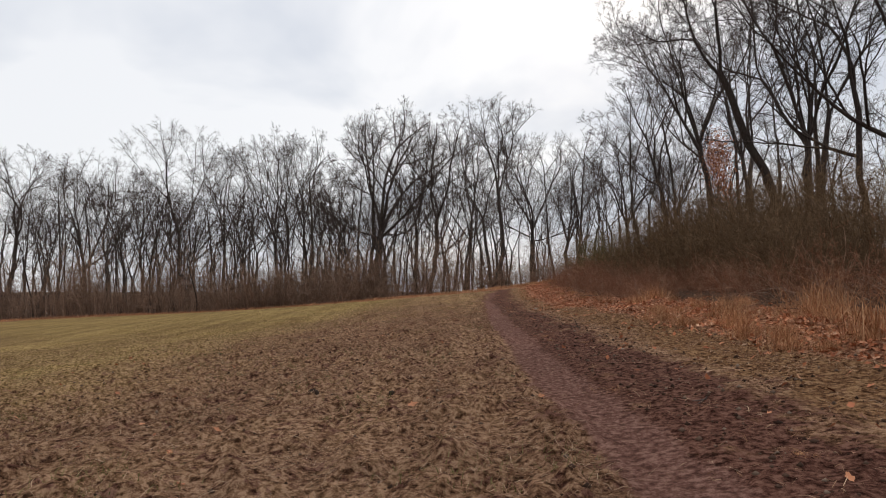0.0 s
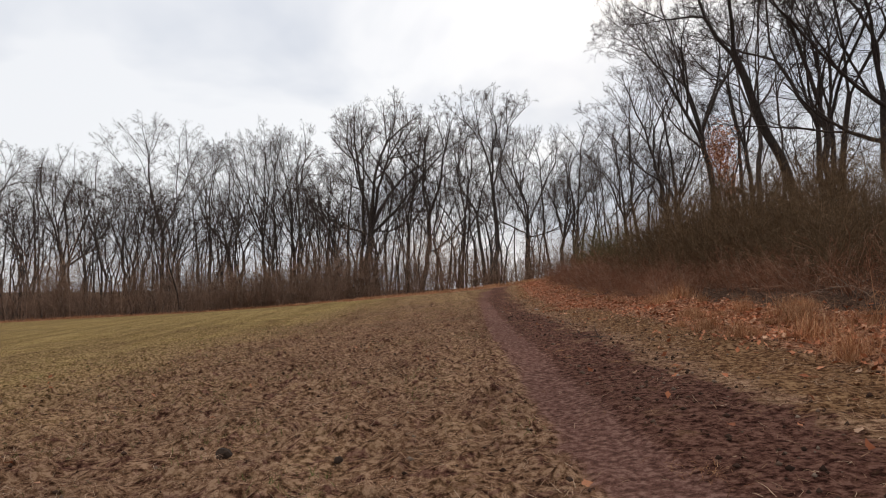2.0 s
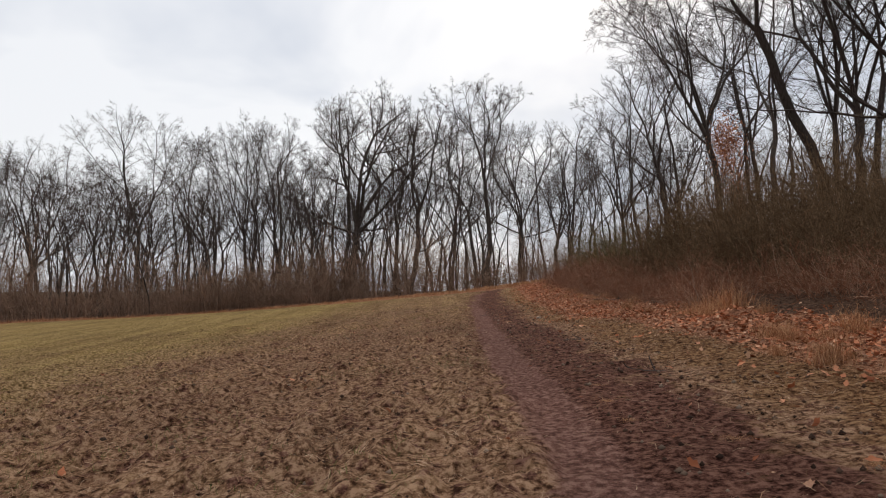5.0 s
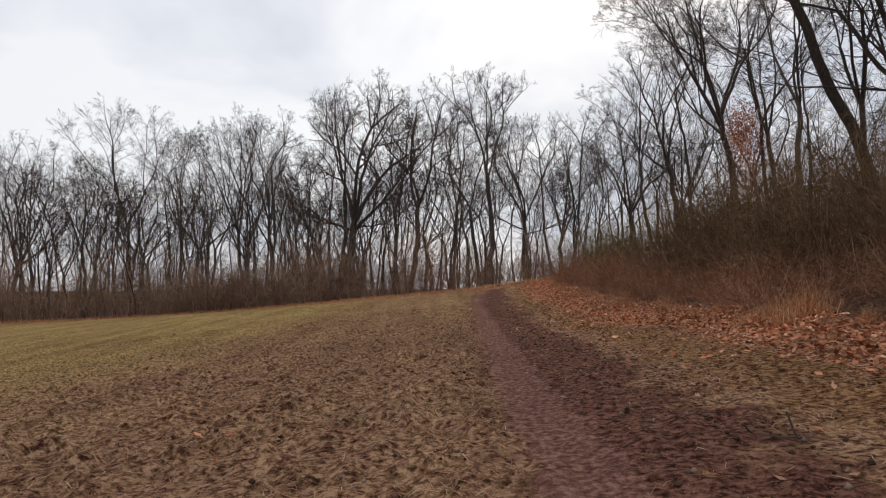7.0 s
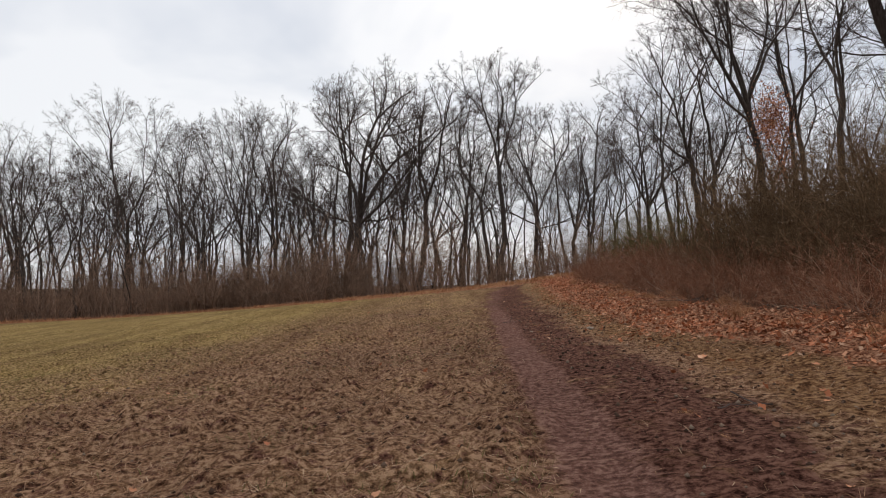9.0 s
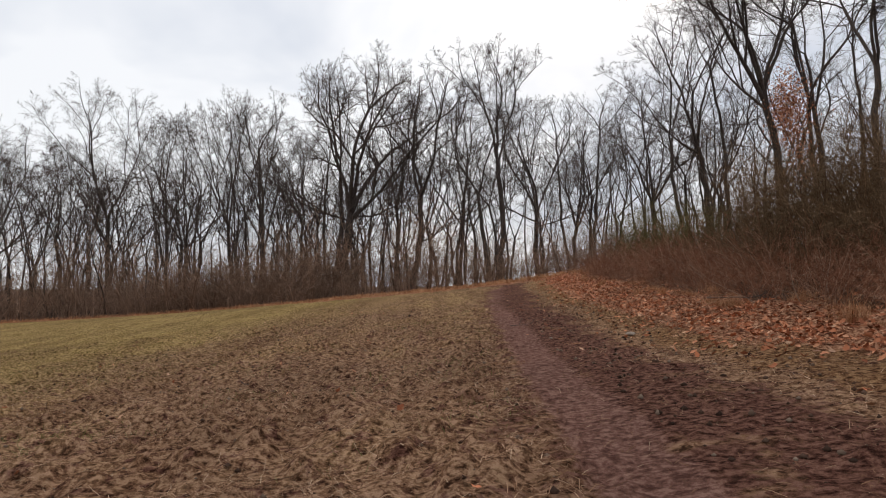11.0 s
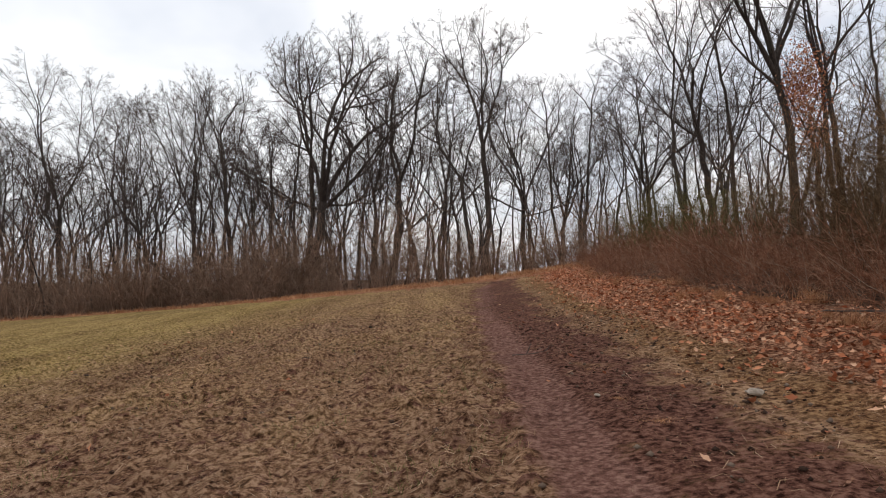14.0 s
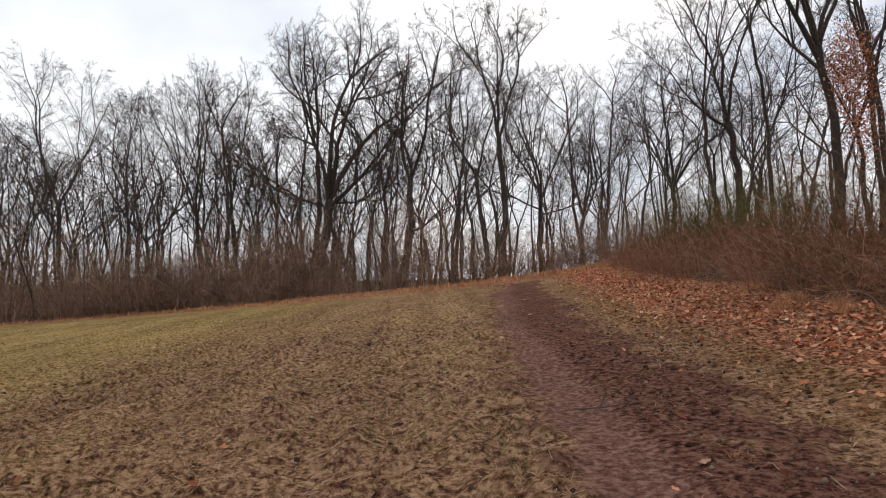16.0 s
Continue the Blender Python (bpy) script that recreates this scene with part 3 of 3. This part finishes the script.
def scatter(kinds, spots, label, group, category="shrub", low=0.8, high=1.2):
    for k, (x, y, s) in enumerate(spots):
        kind = kinds[k % len(kinds)]
        ob = kind if k < len(kinds) else copy_thing(kind, Matrix.Identity(4))
        stand(ob, x, y, label, group, s * rng.uniform(low, high), rng.uniform(0, 6.28), category)


BRIARS = [shrub(200 + k, "briar_thicket", 1.35, 1.3, 64, BRIAR, 0.15, 5, 0.0042, 0.6, 7, 4, CANE) for k in range(4)]
BUSHES = [shrub(210 + k, "tall_shrub", 2.9, 1.5, 56, SHRUB, 0.02, 8, 0.005, 0.42, 4, 6) for k in range(4)]
GREENS = [shrub(215 + k, "olive_shrub", 3.0, 1.7, 60, GREEN_SHRUB, 0.0, 8, 0.006, 0.45, 4, 6) for k in range(2)]
UNDER = [shrub(220 + k, "understory_shrub", 2.6, 2.4, 34, BUSH_FAR, 0.0, 6, 0.009, 0.4, 0) for k in range(4)]
SAPLINGS = [shrub(230 + k, "sapling_clump", 6.5, 3.2, 13, BUSH_FAR, -0.06, 12, 0.013, 0.18) for k in range(3)]
# low red briars in front, rising towards the bank
spots = [(float(trail_x(y)) + 4.3 + rng.uniform(0, 0.9), y, 0.75) for y in np.arange(19, 54, 1.3)]
spots += [(float(trail_x(y)) + 6.0 + rng.uniform(0, 1.0), y, 0.95 + 0.3 * float(smooth(26, 32, y))) for y in np.arange(18, 54, 1.4)]
spots += [(float(trail_x(y)) + 5.6 + rng.uniform(0, 0.8), y, 0.85) for y in np.arange(5, 19, 1.7)]
scatter(BRIARS, spots, "tangled reddish-brown briar thicket arching beside the path", "briars along the path")
# the shrubs behind: low at first, then a tall olive-brown stand, then low again
spots = [(x + rng.uniform(-0.5, 0.5), y + rng.uniform(-0.7, 0.7), 0.72) for y in np.arange(5, 21.5, 2.1) for x in (8.6, 11.0)]
spots += [(x + rng.uniform(-0.4, 0.4) + 0.03 * (y - 22), y + rng.uniform(-0.6, 0.6), 1.0 + 0.07 * (x - 9.3)) for y in np.arange(21.5, 34.5, 1.6) for x in (9.2, 10.8, 12.4, 14.4)]
spots += [(float(trail_x(y)) + 7.2 + rng.uniform(-0.4, 1.0), y, 0.45) for y in np.arange(38, 55, 2.0)]
scatter(BUSHES, spots, "dense olive-brown leafless shrub on the bank", "shrubs on the bank")
spots = [(10.6, 46.5, 0.9), (12.0, 47.6, 1.05), (13.4, 46.4, 1.0), (12.6, 49.6, 1.0), (14.6, 48.4, 1.0), (11.2, 50.6, 0.85), (15.8, 47.2, 0.95), (11.0, 44.2, 0.6)]
scatter(GREENS, spots, "rounded olive-green shrub at the bend of the path", "olive shrubs")
spots = []
for x in np.arange(-76, 16, 2.5):
    e = float(edge_y(x))
    spots += [(x + rng.uniform(-0.8, 0.8), e + 1.8 + rng.uniform(0, 2.0), 0.75 if x > -22 else 1.0), (x + rng.uniform(-0.8, 0.8), e + 7 + rng.uniform(-1.5, 3.0), 1.3)]
spots += [(x, float(edge_y(x)) + rng.uniform(3.5, 7.5), 1.5) for x in np.arange(-21, -6, 0.95)]
spots += [(x, float(edge_y(x)) + rng.uniform(8, 13), 1.6) for x in np.arange(-22, -7, 2.2)]
spots += [(x, float(edge_y(x)) + rng.uniform(13, 22), 1.5) for x in np.arange(-80, -20, 2.6)]
spots += [(x, 59.5 + rng.uniform(0, 4), 0.8) for x in np.arange(3, 14, 1.1)]
scatter(UNDER, spots, "grey-brown leafless understory shrub along the wood's edge", "understory shrubs", "shrub", 0.75, 1.3)
spots = [(x + rng.uniform(-1.2, 1.2), float(edge_y(x)) + rng.uniform(4, 26), 0.9) for x in np.concatenate([np.arange(-70, 0, 0.75), np.arange(0, 30, 2.0)])]
scatter(SAPLINGS, spots, "clump of thin bare saplings under the tall trees", "saplings", "sapling", 0.6, 1.25)


# ---- strands of grass ----
def blades(rng, x, y, z, length, width, tilt, curl=0.3):
    """Narrow pointed blades: verts and triangles."""
    k = len(x)
    a, b_ = rng.uniform(0, 6.283, k), rng.uniform(0, 6.283, k)
    out = np.stack([np.cos(a), np.sin(a), 0 * a], -1)
    across = np.stack([np.cos(b_), np.sin(b_), rng.uniform(-0.3, 0.3, k)], -1) * (width / 2)[:, None]
    base = np.stack([x, y, z], -1)
    up = np.array([0, 0, 1.0])
    mid = base + (out * np.sin(tilt)[:, None] + up * np.cos(tilt)[:, None]) * (length * 0.55)[:, None]
    t2 = tilt + curl * rng.uniform(0, 2, k)
    tip = mid + (out * np.sin(t2)[:, None] + up * np.cos(t2)[:, None]) * (length * 0.45)[:, None]
    v = np.stack([base - across, base + across, mid + across * 0.8, mid - across * 0.8, tip], 1)
    i = np.arange(k)[:, None] * 5
    f = np.concatenate([i + np.array([0, 1, 2, 3]), i + np.array([3, 2, 4])], 1)
    return v.reshape(-1, 3), f.ravel(), np.tile([4, 3], k)


def lying(rng, x, y, z, length, width, tilt):
    """Flattened straws, thin and bent: a strip with a kink and a point."""
    k = len(x)
    a = rng.uniform(0, 6.283, k)
    b_ = a + rng.normal(0, 0.9, k)

    def way(turn, lean):
        return np.stack([np.cos(turn) * np.sin(lean), np.sin(turn) * np.sin(lean), np.cos(lean)], -1)

    across = np.stack([-np.sin(a), np.cos(a), rng.uniform(-0.7, 0.7, k)], -1) * (width / 2)[:, None]
    base = np.stack([x, y, z], -1)
    mid = base + way(a, tilt) * (length * 0.5)[:, None]
    tip = mid + way(b_, tilt + rng.uniform(0.1, 0.7, k)) * (length * 0.5)[:, None]
    v = np.stack([base - across, base + across, mid + across, mid - across, tip], 1)
    i = np.arange(k)[:, None] * 5
    f = np.concatenate([i + np.array([0, 1, 2, 3]), i + np.array([3, 2, 4])], 1)
    return v.reshape(-1, 3), f.ravel(), np.tile([4, 3], k)


def grass_field(name, seed, count, box, keep, length, width, tilt, mat, label, flat=False):
    rng = np.random.default_rng(seed)
    x, y = rng.uniform(box[0], box[2], count), box[1] + (box[3] - box[1]) * rng.random(count) ** 1.1
    ok = rng.random(count) < keep(x, y)
    x, y = x[ok], y[ok]
    k = len(x)
    v, f, s = (lying if flat else blades)(rng, x, y, ground_z(x, y) - 0.002, rng.uniform(*length, k), rng.uniform(*width, k), rng.uniform(*tilt, k))
    return tagged(new(name, mesh_of(name, v, f, s, [mat])), label, "grass", kind="stuff")


def on_field(x, y):
    o = x - trail_x(y)
    clump = 0.5 + 0.5 * lattice(x, y, 0.5, 8) + 0.35 * lattice(x, y, 0.2, 9)
    return np.clip(clump, 0.03, 1) * np.where(o < -0.3, 1.0, np.where(o < 0.35, 0.04, np.where(o < 1.2, 0.14, np.where(o < 2.6, 0.6, 0.15))))


grass_field("dead_grass", 301, 420000, (-5.0, 2.2, 4.3, 31), on_field, (0.04, 0.14), (0.002, 0.0042), (0.95, 1.5), THATCH, "flattened dead brown field grass", True)
grass_field("green_grass", 302, 90000, (-8, 2.0, 1.5, 36), lambda x, y: np.clip(lattice(x, y, 0.8, 10) * 1.2, 0, 1) * (x < trail_x(y) - 0.3), (0.03, 0.09), (0.003, 0.006), (0.2, 1.3), SPROUT, "sparse green sprouts in dead grass")
grass_field("edge_grass", 303, 170000, (-40, 42, 12, 64), lambda x, y: np.exp(-((y - edge_y(x) + 0.4 + 1.2 * smooth(-16, -4, x)) / (0.9 + 1.6 * smooth(-16, -4, x))) ** 2), (0.1, 0.32), (0.012, 0.025), (0.1, 1.1), STRAW, "dry tan grass fringe along the wood's edge")


def grass_tuft(seed, height, spread, count, mat, name="grass_tuft", flat=1.0):
    rng = np.random.default_rng(seed)
    r, a = np.abs(rng.normal(0, spread, count)), rng.uniform(0, 6.283, count)
    v, f, s = blades(rng, r * np.cos(a), r * np.sin(a), np.full(count, -0.06), height * rng.uniform(0.45, 1.1, count), rng.uniform(0.003, 0.007, count), np.abs(rng.normal(0.1, 0.55, count)), 1.2)
    thing = new(name)
    tagged(part("foliage", mesh_of("foliage", v * (1, 1, flat), f, s, [mat]), thing), kind="stuff")
    return thing


TUFTS = [grass_tuft(310 + k, hh, 0.2, 380, STRAW) for k, hh in enumerate((0.6, 0.42, 0.35, 0.72))]
spots = [(float(trail_x(y)) + 3.0 + rng.uniform(-0.5, 1.7), y + rng.uniform(-0.3, 0.3), rng.uniform(0.5, 1.2)) for y in np.arange(4.0, 14, 0.2)]
spots += [(5.4, 18.3, 1.3), (5.7, 17.9, 1.2), (5.2, 17.6, 0.8), (5.9, 18.8, 1.0)]
spots += [(float(trail_x(y)) + 3.6 + rng.uniform(-0.3, 0.8), y, 0.6) for y in np.arange(16, 50, 0.7)]
scatter(TUFTS, spots, "dry orange-tan grass tuft on the leaf-strewn bank", "grass tufts on the bank", "grass", 0.45, 1.15)
PATCHES = [grass_tuft(320 + k, 0.22, 0.14, 160, STRAW, "straw_wisp", 0.25) for k in range(2)]
spots = [(1.58, 6.05, 1.1), (2.46, 23.9, 1.0), (1.44, 22.35, 0.8)] + [(float(trail_x(y)) + rng.uniform(0.3, 1.8), y, 0.5) for y in np.arange(3, 40, 0.7)]
scatter(PATCHES, spots, "pale wisp of dry straw lying on bare mud", "straw wisps", "straw", 0.5, 1.1)

# ---- fallen leaves ----
def leaf_shape(rng, size, k=18):
    """A lobed, curled dead leaf: verts and triangles round the midrib."""
    a = np.linspace(0, 2 * np.pi, k, endpoint=False)
    r = 0.5 * (1 - 0.32 * np.abs(np.sin(a)) ** 0.7) * (1 + 0.22 * np.cos(a * 7 + rng.uniform(-0.3, 0.3)))
    x, y = r * np.cos(a) * size, r * np.sin(a) * size * 0.85
    z = size * (0.9 * (y / size) ** 2 + 0.5 * (x / size) ** 2 * rng.uniform(-0.4, 1.2) + 0.04 * np.sin(a * 5 + rng.uniform(0, 6)))
    v = np.concatenate([np.stack([x, y, z], -1), [[0, 0, 0]], [[-0.75 * size, 0.02 * size, 0.06 * size], [-0.5 * size, 0.012 * size, 0.02 * size], [-0.5 * size, -0.012 * size, 0.02 * size]]])
    f = [[i, (i + 1) % k, k] for i in range(k)] + [[k + 1, k + 2, k + 3]]
    return v, np.array(f)


rng = np.random.default_rng(401)
SHAPES = [leaf_shape(rng, 0.075) for _ in range(6)]
DRIFT = [leaf_shape(rng, 0.075, 11) for _ in range(6)]
LEAVES = [mesh_of("leaf", v, f.ravel(), np.full(len(f), 3), [LEAF_ONE], True) for v, f in SHAPES]


def leaf_spots(count, y0, y1, middle, spread, seed):
    r = np.random.default_rng(seed)
    y = y0 + (y1 - y0) * r.random(count)
    return np.stack([trail_x(y) + middle + r.normal(0, spread, count), y], -1)


single = np.concatenate([np.array([(2.53, 6.4), (1.13, 21.2), (1.15, 25.4), (2.68, 24.9), (-0.6, 5.6), (-1.2, 26.2), (2.2, 3.6), (-0.2, 30.5)]),
                         leaf_spots(150, 4, 18, 3.0, 0.4, 402), leaf_spots(90, 18, 30, 2.5, 0.5, 403), leaf_spots(16, 4, 30, 0.9, 0.6, 404)])
for k, (x, y) in enumerate(single):
    ob = new("leaf", LEAVES[k % 6])
    s = rng.uniform(0.75, 1.2) if k > 7 else 1.1
    ob.parent = ground
    ob.matrix_basis = Matrix.LocRotScale((x, y, float(ground_z(x, y)) + 0.012), Euler((rng.normal(0, 0.3), rng.normal(0, 0.3), rng.uniform(0, 6.28))), (s, s, s))


def leaf_drift(name, spots, seed, mat, label, lift=0.012, tumble=0.45, size=1.0):
    r = np.random.default_rng(seed)
    vs, fs, base = [], [], 0
    for k, (x, y, z) in enumerate(spots):
        v, f = DRIFT[k % 6]
        m = np.array(Euler((r.normal(0, tumble), r.normal(0, tumble), r.uniform(0, 6.28))).to_matrix())
        vs.append(v @ m.T * r.uniform(0.65, 1.2) * size + (x, y, z + lift + r.uniform(0, 0.02)))
        fs.append(f + base)
        base += len(v)
    f = np.concatenate(fs)
    return mesh_of(name, np.concatenate(vs), f.ravel(), np.full(len(f), 3), [mat])


bank = np.concatenate([leaf_spots(5600, 3, 21, 3.5, 0.5, 411), leaf_spots(8500, 20, 52, 3.1, 0.6, 412), leaf_spots(260, 3, 50, 1.6, 0.6, 413)])
field = np.stack([np.random.default_rng(414).uniform(-7, 1, 160), np.random.default_rng(415).uniform(4, 40, 160)], -1)
bank = np.concatenate([bank, field])
spots = np.concatenate([bank, ground_z(bank[:, 0], bank[:, 1])[:, None]], 1)
tagged(new("leaf_litter", leaf_drift("leaf_litter", spots, 416, LEAF, "")), "drift of rust-orange fallen oak leaves along the bank", "leaves", kind="stuff")

# rust-coloured leaves that still cling to one tree
r = np.random.default_rng(420)
high = r.random(3400) < 0.7
cling = np.stack([r.normal(0.1, 0.6, 3400) + 0.7 * ~high, r.normal(-0.8, 0.7, 3400), np.where(high, r.normal(9.4, 1.2, 3400), r.normal(6.2, 1.3, 3400))], -1)
tagged(part("clinging_leaves", leaf_drift("clinging_leaves", cling, 421, LEAF, "", 0, 1.2, 2.0), LEAFY, "rust-orange leaves still clinging to the branches"), kind="stuff")


# ---- stones, clods and crumbs ----
def lump(seed, size, flat, mat, name):
    bm = bmesh.new()
    bmesh.ops.create_icosphere(bm, subdivisions=2, radius=size)
    for v in bm.verts:
        v.co *= 1 + 0.35 * noise.noise(v.co / size * 1.3 + Vector((seed, 0, 0)))
        v.co.z *= flat
    me = bpy.data.meshes.new(name)
    bm.to_mesh(me)
    bm.free()
    me.materials.append(mat)
    return new(name, me)


STONES = [lump(500 + k, 0.055, 0.4, STONE, "stone") for k in range(2)]
scatter(STONES, [(3.35, 24.4, 1.2), (2.3, 24.9, 0.5), (1.9, 13.2, 0.45), (2.35, 8.8, 0.4), (2.6, 30.0, 0.5)], "pale flat stone half sunk in the mud", "stones by the path", "stone", 0.9, 1.1)
CLODS = [lump(510 + k, 0.05, 0.75, CLOD, "soil_clod") for k in range(3)]
spots = [(-1.43, 7.47, 1.2), (-0.8, 29.4, 1.2)] + [(rng.uniform(-5, 0.7), y, rng.uniform(0.3, 0.7)) for y in np.arange(3, 36, 0.8)]
scatter(CLODS, spots, "dark lump of soil thrown up in the field", "soil clods", "clod", 0.8, 1.2)

r = np.random.default_rng(520)
k = 16000
cx, cy = r.uniform(-6, 4.2, k), 2 + 32 * r.random(k) ** 1.2
ok = r.random(k) < np.where((cx - trail_x(cy) > -0.25) & (cx - trail_x(cy) < 1.8), 0.8, 0.25) * (np.abs(cx - trail_x(cy)) > 0.3)
cx, cy = cx[ok], cy[ok]
k = len(cx)
size = 0.006 + 0.022 * r.random(k) ** 2.5
octa = np.array([(1, 0, 0), (0, 1, 0), (-1, 0, 0), (0, -1, 0), (0, 0, 0.8), (0, 0, -0.8)])
v = (octa[None] * r.uniform(0.6, 1.3, (k, 6, 1))) * size[:, None, None] + np.stack([cx, cy, ground_z(cx, cy) + size * 0.3], -1)[:, None]
tri = np.array([(0, 1, 4), (1, 2, 4), (2, 3, 4), (3, 0, 4), (1, 0, 5), (2, 1, 5), (3, 2, 5), (0, 3, 5)])
f = (tri[None] + 6 * np.arange(k)[:, None, None]).reshape(-1)
CRUMB = strand_material("soil_crumbs", [(0.0, (0.035, 0.02, 0.014)), (0.6, (0.11, 0.065, 0.045)), (1.0, (0.3, 0.22, 0.16))], 0.95)
tagged(new("soil_crumbs", mesh_of("soil_crumbs", v.reshape(-1, 3), f, np.full(8 * k, 3), [CRUMB])), "dark crumbs of soil scattered on the mud", "soil", kind="stuff")


# ---- sticks, dead branches and a vine tangle ----
def dead_branch(seed, length, radius, mat, name, forks):
    r = np.random.default_rng(seed)
    way = np.array((1.0, 0.0, 0.03))
    main = course(r, (-length / 2, 0, radius), way, length, 8, 0.16, 0.0)
    main[:, 2] = np.abs(main[:, 2] - radius) * 0.35 + radius
    side = sprouts(r, [(main, np.linspace(radius, radius * 0.4, 8))], forks, 0.25, 0.4, radians(40), 0.6, 4, 0.12, 0.02)
    thing = new(name)
    part("stem", tube_mesh("stem", [([(main, np.linspace(radius, radius * 0.35, 8))], 6)], mat), thing)
    for p, rad in side:
        p[:, 2] = np.abs(p[:, 2])
        part("side_twig", tube_mesh("side_twig", [([(p, rad)], 4)], mat), thing)
    return thing


STICKS = [dead_branch(600 + k, 0.42, 0.006, TWIG, "stick", 2) for k in range(3)]
scatter(STICKS, [(2.45, 12.5, 1.1), (1.9, 5.2, 0.8), (2.6, 16.3, 0.9), (2.2, 27.5, 1.0), (0.3, 9.6, 0.7), (-0.9, 13.5, 0.8), (1.0, 29.8, 0.7), (-1.6, 22.8, 0.9)], "thin dry grey stick lying on the mud", "sticks", "stick", 0.8, 1.2)
DEAD = [dead_branch(610 + k, 1.5, 0.011, TWIG, "dead_branch", 4) for k in range(2)]
scatter(DEAD, [(5.6, 9.8, 1.0), (6.1, 11.2, 0.9), (5.9, 26.5, 0.9), (7.2, 33.0, 0.8)], "fallen grey dead branch at the foot of the thicket", "dead branches", "branch", 0.9, 1.1)
for ob in scene.objects:
    if ob.parent is None and ob.name.startswith("dead_branch"):
        ob.location.z += 0.04
r = np.random.default_rng(630)
knots = []
for _ in range(130):
    p = np.array((0, -0.2, 5.2)) + r.normal(0, 1, 3) * (0.75, 0.5, 1.2)
    knots.append((course(r, p, r.normal(0, 1, 3), r.uniform(0.6, 1.6), 5, 0.4, -0.1), np.linspace(0.02, 0.008, 5)))
tagged(part("vine_tangle", tube_mesh("vine_tangle", [(knots, 3), (sprouts(r, knots, 5, 0.1, 0.5, radians(50), 0.6, 3, 0.3, -0.05), 1)], BARK_DARK), VINED, "dark tangle of vines hung on the trunk"), kind="stuff")
